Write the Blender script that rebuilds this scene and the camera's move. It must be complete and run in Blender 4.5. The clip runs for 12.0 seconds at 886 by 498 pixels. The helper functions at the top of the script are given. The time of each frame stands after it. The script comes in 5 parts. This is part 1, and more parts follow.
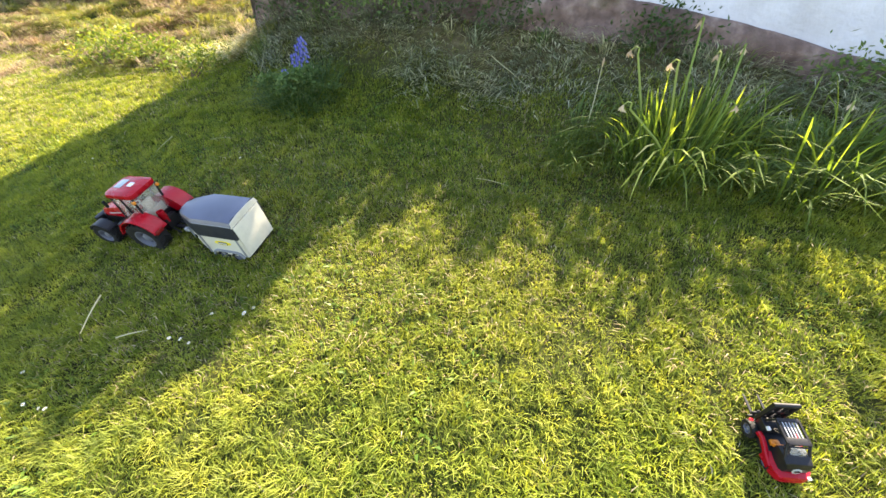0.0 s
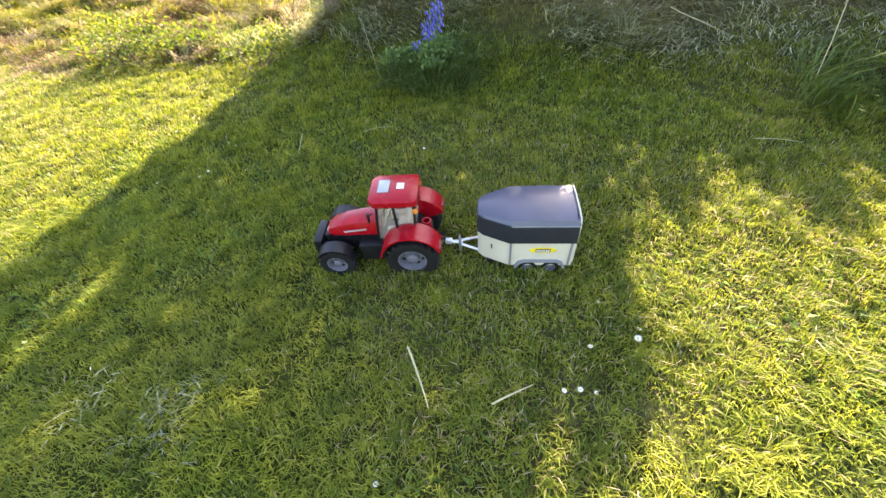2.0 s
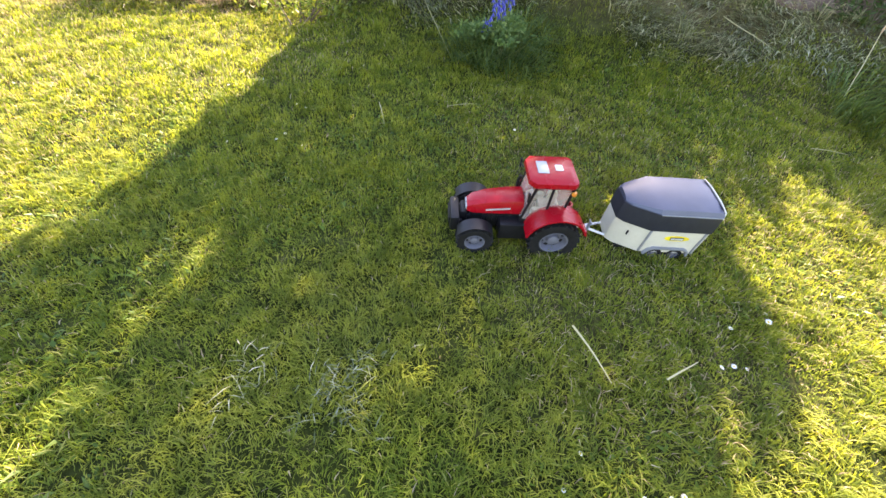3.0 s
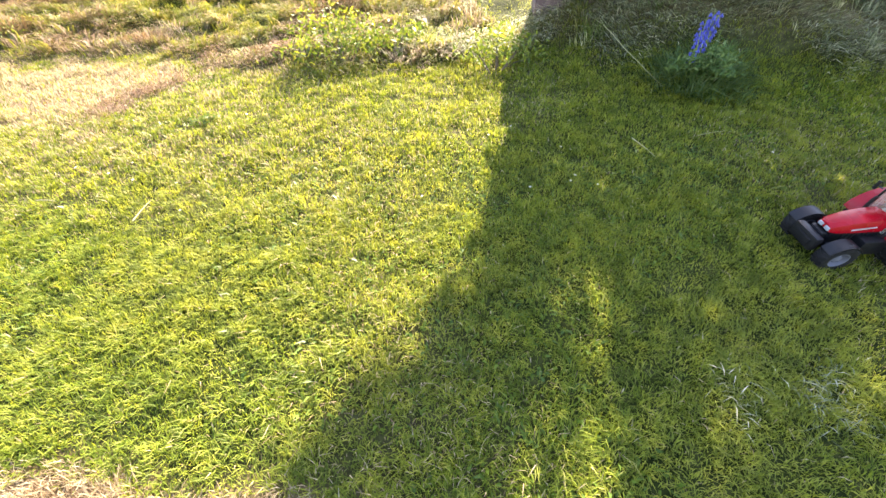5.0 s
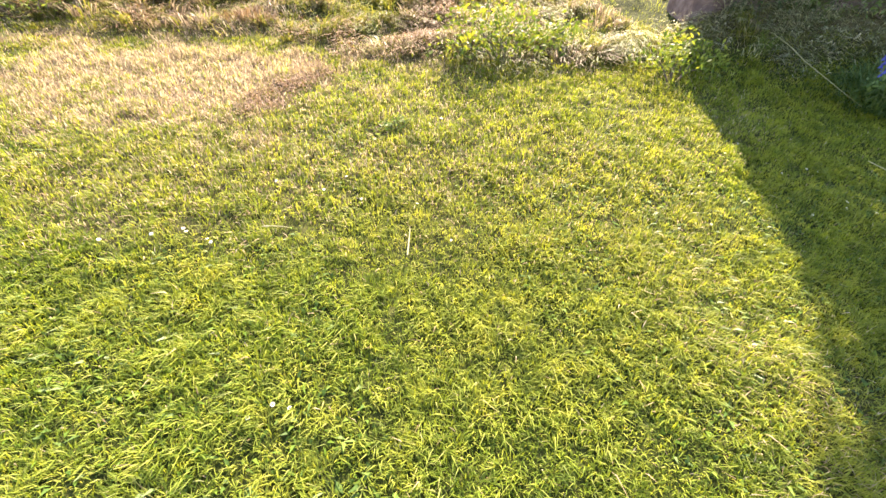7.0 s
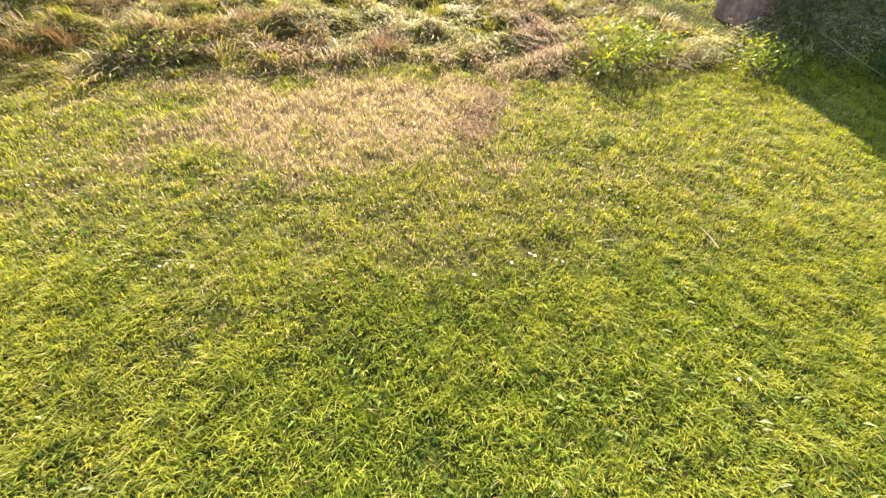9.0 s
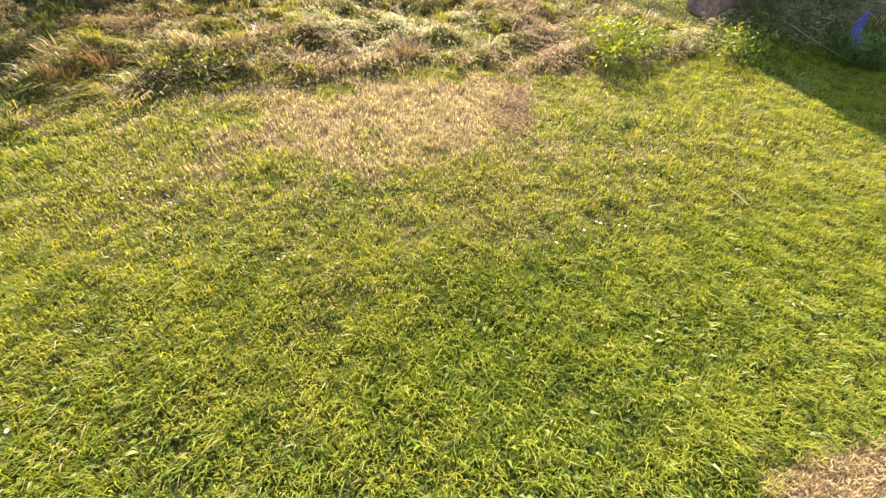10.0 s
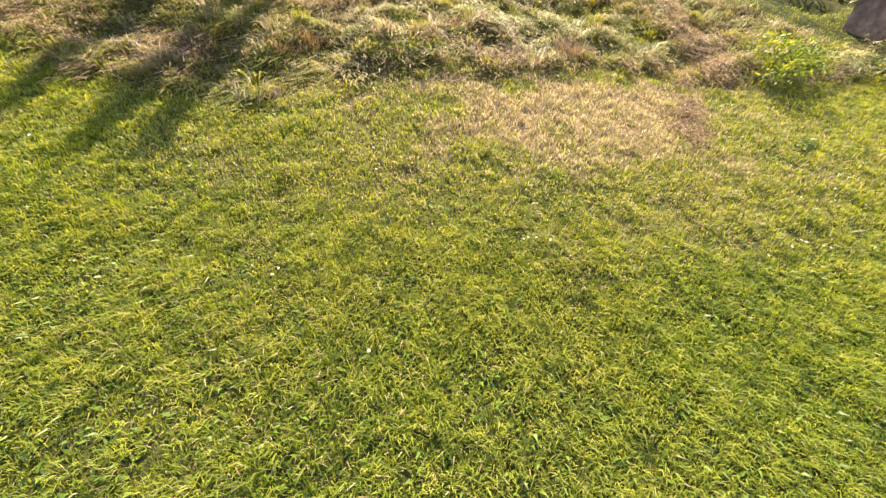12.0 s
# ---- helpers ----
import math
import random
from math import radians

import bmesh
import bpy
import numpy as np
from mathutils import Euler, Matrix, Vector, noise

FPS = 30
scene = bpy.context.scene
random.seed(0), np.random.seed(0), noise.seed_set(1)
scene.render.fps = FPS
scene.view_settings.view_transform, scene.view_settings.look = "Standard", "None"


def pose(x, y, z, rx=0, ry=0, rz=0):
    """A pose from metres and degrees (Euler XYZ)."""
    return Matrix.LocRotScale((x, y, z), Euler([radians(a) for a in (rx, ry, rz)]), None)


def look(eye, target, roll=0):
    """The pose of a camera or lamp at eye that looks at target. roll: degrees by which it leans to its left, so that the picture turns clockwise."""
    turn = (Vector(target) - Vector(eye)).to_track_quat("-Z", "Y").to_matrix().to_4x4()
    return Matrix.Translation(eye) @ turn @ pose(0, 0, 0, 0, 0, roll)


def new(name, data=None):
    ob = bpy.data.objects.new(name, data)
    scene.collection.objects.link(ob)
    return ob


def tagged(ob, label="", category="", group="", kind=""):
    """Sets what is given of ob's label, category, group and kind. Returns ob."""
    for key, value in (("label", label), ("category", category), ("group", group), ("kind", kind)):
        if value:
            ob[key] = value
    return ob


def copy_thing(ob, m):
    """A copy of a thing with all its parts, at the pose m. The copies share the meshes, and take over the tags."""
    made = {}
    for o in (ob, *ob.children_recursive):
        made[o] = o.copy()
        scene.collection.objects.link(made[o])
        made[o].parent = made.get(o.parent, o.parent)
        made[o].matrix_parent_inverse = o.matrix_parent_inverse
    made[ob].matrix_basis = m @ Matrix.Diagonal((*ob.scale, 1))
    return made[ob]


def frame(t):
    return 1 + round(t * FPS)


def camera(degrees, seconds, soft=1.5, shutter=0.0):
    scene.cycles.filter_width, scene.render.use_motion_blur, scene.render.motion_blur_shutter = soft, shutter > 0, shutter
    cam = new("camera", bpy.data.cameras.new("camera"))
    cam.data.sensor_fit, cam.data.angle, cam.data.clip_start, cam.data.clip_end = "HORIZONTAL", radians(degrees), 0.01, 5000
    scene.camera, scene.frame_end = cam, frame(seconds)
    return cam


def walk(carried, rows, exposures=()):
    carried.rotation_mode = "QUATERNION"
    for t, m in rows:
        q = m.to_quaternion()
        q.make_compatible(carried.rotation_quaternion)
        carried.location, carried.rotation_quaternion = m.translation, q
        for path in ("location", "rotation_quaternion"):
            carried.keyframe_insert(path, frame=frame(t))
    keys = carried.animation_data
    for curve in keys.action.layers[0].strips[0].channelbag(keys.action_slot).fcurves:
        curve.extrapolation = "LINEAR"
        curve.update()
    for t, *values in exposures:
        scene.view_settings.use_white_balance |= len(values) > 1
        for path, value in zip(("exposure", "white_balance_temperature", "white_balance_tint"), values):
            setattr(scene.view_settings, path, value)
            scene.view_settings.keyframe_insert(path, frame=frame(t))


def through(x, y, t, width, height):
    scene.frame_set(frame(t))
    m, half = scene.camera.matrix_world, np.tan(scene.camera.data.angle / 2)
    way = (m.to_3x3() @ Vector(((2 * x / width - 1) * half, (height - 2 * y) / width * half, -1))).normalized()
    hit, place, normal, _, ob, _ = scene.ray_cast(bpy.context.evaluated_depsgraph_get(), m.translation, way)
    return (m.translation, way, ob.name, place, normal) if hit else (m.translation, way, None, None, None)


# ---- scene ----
cam = camera(100.0, 12.0, soft=1.5)

PATH = [
    (0, (0.011, -0.153, 0.857), (0.111, 1.536, -0.209), -0.4),
    (0.5, (-0.207, -0.069, 0.835), (-0.078, 1.627, -0.217), -0.1),
    (1, (-0.480, 0.069, 0.819), (-0.320, 1.744, -0.264), -2.8),
    (1.5, (-0.717, 0.140, 0.763), (-0.516, 1.803, -0.330), 1.4),
    (2, (-0.997, 0.237, 0.734), (-0.654, 1.882, -0.350), -3.5),
    (2.5, (-1.223, 0.325, 0.719), (-0.719, 1.912, -0.389), -3.1),
    (3, (-1.450, 0.360, 0.728), (-0.859, 1.877, -0.434), 4.8),
    (3.5, (-1.745, 0.385, 0.776), (-1.131, 1.903, -0.373), 3.3),
    (3.7, (-1.849, 0.408, 0.794), (-1.238, 1.933, -0.346), 4.3),
    (5.3, (-2.524, 0.700, 0.811), (-1.968, 2.282, -0.279), -2.7),
    (5.5, (-2.622, 0.765, 0.806), (-2.043, 2.338, -0.285), -3.0),
    (6, (-2.828, 0.936, 0.787), (-2.193, 2.475, -0.321), 0.5),
    (6.5, (-3.067, 1.055, 0.788), (-2.392, 2.564, -0.337), 0.3),
    (7, (-3.273, 1.205, 0.819), (-2.543, 2.684, -0.311), 3.0),
    (7.5, (-3.484, 1.368, 0.860), (-2.693, 2.798, -0.294), 4.0),
    (7.7, (-3.572, 1.417, 0.875), (-2.765, 2.825, -0.295), 1.5),
    (9.3, (-4.446, 1.720, 0.910), (-3.404, 3.007, -0.212), -1.7),
    (9.5, (-4.523, 1.722, 0.905), (-3.465, 2.992, -0.221), -4.2),
    (10, (-4.676, 1.803, 0.909), (-3.578, 3.055, -0.199), -2.1),
    (10.5, (-4.819, 1.903, 0.936), (-3.695, 3.119, -0.185), -1.5),
    (11, (-4.982, 1.995, 0.940), (-3.902, 3.229, -0.205), 0.6),
    (11.5, (-5.168, 2.080, 0.949), (-4.161, 3.370, -0.200), 1.0),
    (12, (-5.267, 2.111, 0.974), (-4.316, 3.441, -0.177), 1.9),
]
EXPOSURES = [(0, 2.84, 7250, 13), (3.7, 3.22, 7400, 22), (5.3, 3.04, 6950, 20), (7.7, 2.68, 7350, 20), (9.3, 2.40, 7750, 15), (12, 2.27, 7700, 15)]
walk(cam, [(t, look(eye, target, roll)) for t, eye, target, roll in PATH], EXPOSURES)

# ---- daylight: low morning sun behind the wall, clear sky ----
SUN_AZ, SUN_EL = 37.0, 43.0
world = bpy.data.worlds.new("sky")
scene.world = world
world.use_nodes = True
wn = world.node_tree
sky = wn.nodes.new("ShaderNodeTexSky")
sky.sky_type = "NISHITA"
sky.sun_disc = False
sky.sun_elevation = radians(SUN_EL)
sky.sun_rotation = radians(SUN_AZ)
wn.links.new(sky.outputs[0], wn.nodes["Background"].inputs[0])
wn.nodes["Background"].inputs[1].default_value = 0.112
lamp = bpy.data.lights.new("sun", "SUN")
lamp.energy, lamp.angle, lamp.color = 4.9, radians(0.6), (1.0, 0.905, 0.725)
sun = new("sun", lamp)
to_sun = Vector((math.sin(radians(SUN_AZ)) * math.cos(radians(SUN_EL)), math.cos(radians(SUN_AZ)) * math.cos(radians(SUN_EL)), math.sin(radians(SUN_EL))))
sun.matrix_world = look(to_sun * 30, (0, 0, 0))


# ---- materials ----
def ramp(nt, fac, stops):
    r = nt.nodes.new("ShaderNodeValToRGB")
    e = r.color_ramp.elements
    while len(e) < len(stops):
        e.new(0.5)
    for el, (p, c) in zip(e, stops):
        el.position, el.color = p, (*c, 1)
    nt.links.new(fac, r.inputs[0])
    return r.outputs[0]


def noise_node(nt, scale, detail=4.0, vec=None):
    n = nt.nodes.new("ShaderNodeTexNoise")
    n.inputs["Scale"].default_value, n.inputs["Detail"].default_value = scale, detail
    if vec is not None:
        nt.links.new(vec, n.inputs["Vector"])
    return n.outputs["Fac"]


def mix_colour(nt, fac, a, b, how="MIX"):
    m = nt.nodes.new("ShaderNodeMix")
    m.data_type, m.blend_type = "RGBA", how
    for sock, val in ((0, fac), (6, a), (7, b)):
        if hasattr(val, "links"):
            nt.links.new(val, m.inputs[sock])
        else:
            m.inputs[sock].default_value = (*val, 1) if isinstance(val, tuple) else val
    return m.outputs[2]


def material(name):
    m = bpy.data.materials.new(name)
    m.use_nodes = True
    return m, m.node_tree, m.node_tree.nodes["Principled BSDF"]


def object_coords(nt):
    return nt.nodes.new("ShaderNodeTexCoord").outputs["Object"]


def world_coords(nt):
    return nt.nodes.new("ShaderNodeNewGeometry").outputs["Position"]


def plain(name, colour, rough=0.4, metal=0.0, spread=0.12, scale=40.0, bump=0.05, coat=0.0, dust=0.0):
    """A moulded surface: slight mottling, fine relief, uneven gloss and some dust."""
    m, nt, p = material(name)
    co = object_coords(nt)
    f = noise_node(nt, scale, 5, co)
    low = tuple(c * (1 - spread) for c in colour)
    high = tuple(min(1, c * (1 + spread)) for c in colour)
    col = ramp(nt, f, [(0.3, low), (0.7, high)])
    if dust:
        d = ramp(nt, noise_node(nt, scale * 2.7, 6, co), [(0.5, (0, 0, 0)), (0.75, (dust, dust, dust))])
        col = mix_colour(nt, d, col, (0.30, 0.26, 0.18))
    nt.links.new(col, p.inputs["Base Color"])
    r = ramp(nt, noise_node(nt, scale * 0.6, 3, co), [(0.3, (rough * 0.8,) * 3), (0.7, (min(1, rough * 1.25),) * 3)])
    nt.links.new(r, p.inputs["Roughness"])
    p.inputs["Metallic"].default_value = metal
    p.inputs["Coat Weight"].default_value = coat
    if bump:
        b = nt.nodes.new("ShaderNodeBump")
        b.inputs["Strength"].default_value, b.inputs["Distance"].default_value = bump, 0.002
        nt.links.new(noise_node(nt, scale * 8, 3, co), b.inputs["Height"])
        nt.links.new(b.outputs[0], p.inputs["Normal"])
    return m


def leafy(name, stops, patch=None, patch_scale=1.2, through=0.45, rough=0.5, gloss=0.2, dry_stops=None, island=True, tint=(1.3, 1.15, 0.6), tuft=None):
    """Leaf and blade material: colour by piece, slow drift over the ground, light passing through."""
    m, nt, p = material(name)
    g = nt.nodes.new("ShaderNodeNewGeometry")
    if island:
        rnd = g.outputs["Random Per Island"]
    else:
        rnd = nt.nodes.new("ShaderNodeObjectInfo").outputs["Random"]
    col = ramp(nt, rnd, stops)
    if patch:
        f = ramp(nt, noise_node(nt, patch_scale, 3, g.outputs["Position"]), [(0.35, (0, 0, 0)), (0.68, (1, 1, 1))])
        col = mix_colour(nt, f, col, mix_colour(nt, 0.55, col, patch), "MIX")
    if tuft:
        f = noise_node(nt, tuft, 3, g.outputs["Position"])
        col = mix_colour(nt, 1.0, col, ramp(nt, f, [(0.32, (0.55, 0.62, 0.6)), (0.5, (0.95, 0.97, 0.9)), (0.68, (1.28, 1.18, 1.1))]), "MULTIPLY")
    warm = mix_colour(nt, 1.0, col, tint, "MULTIPLY")
    if dry_stops:
        a = nt.nodes.new("ShaderNodeAttribute")
        a.attribute_name = "dry"
        wn_ = nt.nodes.new("ShaderNodeTexWhiteNoise")
        wn_.noise_dimensions = "1D"
        nt.links.new(rnd, wn_.inputs["W"])
        less = nt.nodes.new("ShaderNodeMath")
        less.operation = "LESS_THAN"
        nt.links.new(wn_.outputs["Value"], less.inputs[0])
        nt.links.new(a.outputs["Fac"], less.inputs[1])
        dead = ramp(nt, rnd, dry_stops)
        col = mix_colour(nt, less.outputs[0], col, dead)
        warm = mix_colour(nt, less.outputs[0], warm, dead)
    nt.links.new(col, p.inputs["Base Color"])
    p.inputs["Roughness"].default_value = rough
    p.inputs["Specular IOR Level"].default_value = gloss
    t = nt.nodes.new("ShaderNodeBsdfTranslucent")
    nt.links.new(warm, t.inputs[0])
    mx = nt.nodes.new("ShaderNodeMixShader")
    mx.inputs[0].default_value = through
    nt.links.new(p.outputs[0], mx.inputs[1])
    nt.links.new(t.outputs[0], mx.inputs[2])
    nt.links.new(mx.outputs[0], nt.nodes["Material Output"].inputs[0])
    return m


def soil_material():
    m, nt, p = material("soil_and_thatch")
    co = world_coords(nt)
    base = ramp(nt, noise_node(nt, 26, 6, co), [(0.3, (0.013, 0.018, 0.004)), (0.55, (0.034, 0.043, 0.009)), (0.8, (0.080, 0.080, 0.026))])
    a = nt.nodes.new("ShaderNodeAttribute")
    a.attribute_name = "dry"
    dry = ramp(nt, noise_node(nt, 40, 6, co), [(0.3, (0.10, 0.065, 0.038)), (0.55, (0.24, 0.165, 0.095)), (0.8, (0.42, 0.31, 0.19))])
    col = mix_colour(nt, a.outputs["Fac"], base, dry)
    turf = ramp(nt, noise_node(nt, 9, 6, co), [(0.3, (0.024, 0.030, 0.004)), (0.5, (0.056, 0.062, 0.008)), (0.7, (0.098, 0.098, 0.016))])
    w = nt.nodes.new("ShaderNodeAttribute")
    w.attribute_name = "turf"
    col = mix_colour(nt, w.outputs["Fac"], col, turf)
    nt.links.new(col, p.inputs["Base Color"])
    p.inputs["Roughness"].default_value = 0.95
    p.inputs["Specular IOR Level"].default_value = 0.08
    b = nt.nodes.new("ShaderNodeBump")
    b.inputs["Strength"].default_value, b.inputs["Distance"].default_value = 0.7, 0.02
    nt.links.new(noise_node(nt, 60, 6, co), b.inputs["Height"])
    nt.links.new(b.outputs[0], p.inputs["Normal"])
    return m


def masonry(name, stops, scale, bump, rough=0.9):
    m, nt, p = material(name)
    co = world_coords(nt)
    col = ramp(nt, noise_node(nt, scale, 6, co), stops)
    stain = ramp(nt, noise_node(nt, 2.3, 4, co), [(0.4, (1, 1, 1)), (0.75, (0.72, 0.70, 0.66))])
    nt.links.new(mix_colour(nt, 1.0, col, stain, "MULTIPLY"), p.inputs["Base Color"])
    p.inputs["Roughness"].default_value = rough
    b = nt.nodes.new("ShaderNodeBump")
    b.inputs["Strength"].default_value, b.inputs["Distance"].default_value = bump, 0.02
    nt.links.new(noise_node(nt, scale * 4, 6, co), b.inputs["Height"])
    nt.links.new(b.outputs[0], p.inputs["Normal"])
    return m


def stone_base():
    """Uneven brown stonework, each lump its own tone, with moss creeping over it."""
    m, nt, p = material("rough_brown_stone")
    co = world_coords(nt)
    lump = ramp(nt, noise_node(nt, 11, 5, co), [(0.28, (0.090, 0.054, 0.046)), (0.48, (0.150, 0.098, 0.084)), (0.62, (0.20, 0.138, 0.120)), (0.76, (0.32, 0.25, 0.225))])
    grain = ramp(nt, noise_node(nt, 30, 6, co), [(0.3, (0.68, 0.66, 0.64)), (0.7, (1.2, 1.16, 1.12))])
    col = mix_colour(nt, 1.0, lump, grain, "MULTIPLY")
    moss = ramp(nt, noise_node(nt, 4.5, 6, co), [(0.53, (0, 0, 0)), (0.68, (0.7, 0.7, 0.7))])
    col = mix_colour(nt, moss, col, ramp(nt, noise_node(nt, 50, 4, co), [(0.3, (0.035, 0.050, 0.016)), (0.7, (0.085, 0.105, 0.035))]))
    nt.links.new(col, p.inputs["Base Color"])
    p.inputs["Roughness"].default_value = 0.92
    b = nt.nodes.new("ShaderNodeBump")
    b.inputs["Strength"].default_value, b.inputs["Distance"].default_value = 0.9, 0.02
    nt.links.new(noise_node(nt, 28, 6, co), b.inputs["Height"])
    nt.links.new(b.outputs[0], p.inputs["Normal"])
    return m


def clear_material(name, tint):
    m, nt, p = material(name)
    p.inputs["Base Color"].default_value = (*tint, 1)
    p.inputs["Roughness"].default_value = 0.06
    p.inputs["Transmission Weight"].default_value = 0.88
    p.inputs["IOR"].default_value = 1.25
    return m


M = {}
M["soil"] = soil_material()
M["lawn"] = leafy("lawn_blades", [(0.0, (0.092, 0.143, 0.020)), (0.3, (0.145, 0.205, 0.028)), (0.6, (0.205, 0.262, 0.038)), (0.85, (0.270, 0.312, 0.055)), (0.96, (0.32, 0.338, 0.09)), (1.0, (0.38, 0.375, 0.15))],
                  patch=(0.27, 0.285, 0.065), patch_scale=1.8, through=0.5, gloss=0.14, tint=(1.44, 1.34, 0.52), tuft=17.0,
                  dry_stops=[(0.0, (0.22, 0.155, 0.092)), (0.5, (0.42, 0.325, 0.200)), (1.0, (0.60, 0.505, 0.330))])
M["weed"] = leafy("lawn_weed_leaf", [(0.0, (0.045, 0.095, 0.012)), (1.0, (0.12, 0.20, 0.02))], through=0.35, gloss=0.4, tint=(1.6, 1.3, 0.6))
M["rough"] = leafy("rough_grass", [(0.0, (0.075, 0.115, 0.020)), (0.4, (0.150, 0.200, 0.034)), (0.75, (0.25, 0.275, 0.065)), (1.0, (0.40, 0.36, 0.19))],
                   patch=(0.17, 0.18, 0.05), patch_scale=2.2, through=0.38, tint=(1.5, 1.25, 0.6), tuft=6.0,
                   dry_stops=[(0.0, (0.15, 0.100, 0.066)), (0.5, (0.30, 0.225, 0.145)), (1.0, (0.48, 0.39, 0.26))])
M["hay"] = leafy("cut_hay", [(0.0, (0.11, 0.140, 0.070)), (0.4, (0.27, 0.295, 0.175)), (0.75, (0.48, 0.465, 0.31)), (1.0, (0.70, 0.65, 0.49))], through=0.3, rough=0.7, tuft=5.0)
M["dead"] = leafy("dead_grass", [(0.0, (0.10, 0.060, 0.040)), (0.5, (0.21, 0.135, 0.090)), (1.0, (0.38, 0.28, 0.19))], through=0.2, rough=0.8)
M["daffodil"] = leafy("strap_leaf", [(0.0, (0.04, 0.075, 0.020)), (0.5, (0.10, 0.16, 0.030)), (1.0, (0.21, 0.27, 0.05))], through=0.55, gloss=0.12, rough=0.6, island=False, tint=(1.7, 1.5, 0.6))
M["stalk"] = leafy("flower_stalk", [(0.0, (0.20, 0.28, 0.06)), (1.0, (0.34, 0.38, 0.12))], through=0.3, island=False)
M["spent"] = leafy("withered_petal", [(0.0, (0.45, 0.30, 0.18)), (1.0, (0.70, 0.58, 0.42))], through=0.45, island=False)
M["clump"] = leafy("dark_leaf", [(0.0, (0.06, 0.105, 0.025)), (0.6, (0.11, 0.17, 0.04)), (1.0, (0.20, 0.26, 0.08))], through=0.35)
M["shrub"] = leafy("shrub_leaf", [(0.0, (0.055, 0.10, 0.016)), (0.5, (0.12, 0.175, 0.028)), (1.0, (0.23, 0.27, 0.05))], through=0.42)
M["young"] = leafy("young_leaf", [(0.0, (0.20, 0.25, 0.03)), (1.0, (0.38, 0.38, 0.05))], through=0.45)
M["evergreen"] = leafy("tree_leaf", [(0.0, (0.03, 0.06, 0.015)), (1.0, (0.07, 0.11, 0.03))], through=0.25)
M["feather"] = leafy("feathery_leaf", [(0.0, (0.05, 0.10, 0.03)), (0.6, (0.10, 0.17, 0.05)), (1.0, (0.19, 0.26, 0.09))], through=0.4)
M["blue"] = leafy("blue_bell", [(0.0, (0.060, 0.070, 0.38)), (0.6, (0.14, 0.15, 0.55)), (1.0, (0.30, 0.30, 0.70))], through=0.35)
M["petal"] = leafy("white_petal", [(0.0, (0.78, 0.78, 0.74)), (1.0, (0.86, 0.86, 0.84))], through=0.3)
M["yolk"] = plain("daisy_eye", (0.75, 0.50, 0.04), 0.8)
M["bark"] = plain("bark", (0.11, 0.08, 0.055), 0.9, scale=25, spread=0.35, bump=0.6)
M["straw"] = leafy("dry_stem", [(0.0, (0.36, 0.34, 0.18)), (1.0, (0.50, 0.46, 0.28))], through=0.2, island=False)
M["plinth"] = stone_base()
M["render"] = masonry("white_render", [(0.3, (0.58, 0.555, 0.60)), (0.7, (0.66, 0.635, 0.68))], 14, 0.35)
M["fence"] = plain("weathered_board", (0.13, 0.085, 0.05), 0.85, scale=12, spread=0.35, bump=0.5)
M["red"] = plain("red_plastic", (0.31, 0.003, 0.010), 0.26, spread=0.08, coat=0.0, dust=0.015)
M["red"].node_tree.nodes["Principled BSDF"].inputs["Specular IOR Level"].default_value = 0.3
M["black"] = plain("black_plastic", (0.008, 0.008, 0.010), 0.42, dust=0.015)
M["black"].node_tree.nodes["Principled BSDF"].inputs["Specular IOR Level"].default_value = 0.3
M["tyre"] = plain("tyre_rubber", (0.008, 0.008, 0.009), 0.72, spread=0.3, dust=0.012)
M["tyre"].node_tree.nodes["Principled BSDF"].inputs["Specular IOR Level"].default_value = 0.25
M["rim"] = plain("grey_rim", (0.12, 0.125, 0.155), 0.45, dust=0.06)
M["silver"] = plain("silver_plastic", (0.55, 0.56, 0.58), 0.30, metal=0.35)
M["cream"] = plain("cream_plastic", (0.56, 0.53, 0.44), 0.42, spread=0.05, dust=0.10)
M["anthracite"] = plain("anthracite_plastic", (0.016, 0.018, 0.028), 0.45, spread=0.15, dust=0.02)
M["roof"] = plain("slate_grey_plastic", (0.050, 0.057, 0.092), 0.30, spread=0.2, scale=9.0, coat=0.15, dust=0.03)
for key in ("tyre", "black"):
    M[key].node_tree.nodes["Principled BSDF"].inputs["Specular IOR Level"].default_value = 0.28
M["lens_red"] = plain("dark_red_lens", (0.16, 0.006, 0.006), 0.25)
M["fender_grey"] = plain("mid_grey_plastic", (0.20, 0.21, 0.23), 0.45)
M["pane_grey"] = plain("pale_grey_panel", (0.30, 0.33, 0.35), 0.22, coat=0.3)
M["white_panel"] = plain("white_panel", (0.60, 0.60, 0.60), 0.4)
M["interior"] = plain("beige_plastic", (0.60, 0.55, 0.46), 0.5)
M["orange"] = plain("orange_lens", (0.62, 0.20, 0.02), 0.25)
M["yellow"] = plain("yellow_print", (0.80, 0.62, 0.02), 0.45)
M["glass"] = clear_material("clear_plastic", (0.95, 0.92, 0.86))


# ---- mesh helpers ----
def part(name, bm, mat, parent=None, label="", smooth=40.0):
    me = bpy.data.meshes.new(name)
    bmesh.ops.recalc_face_normals(bm, faces=bm.faces)
    bm.to_mesh(me)
    bm.free()
    me.materials.append(mat)
    if smooth:
        me.shade_smooth()
        me.set_sharp_from_angle(angle=radians(smooth))
    ob = new(name, me)
    ob.parent = parent
    if label:
        ob["label"] = label
    return ob


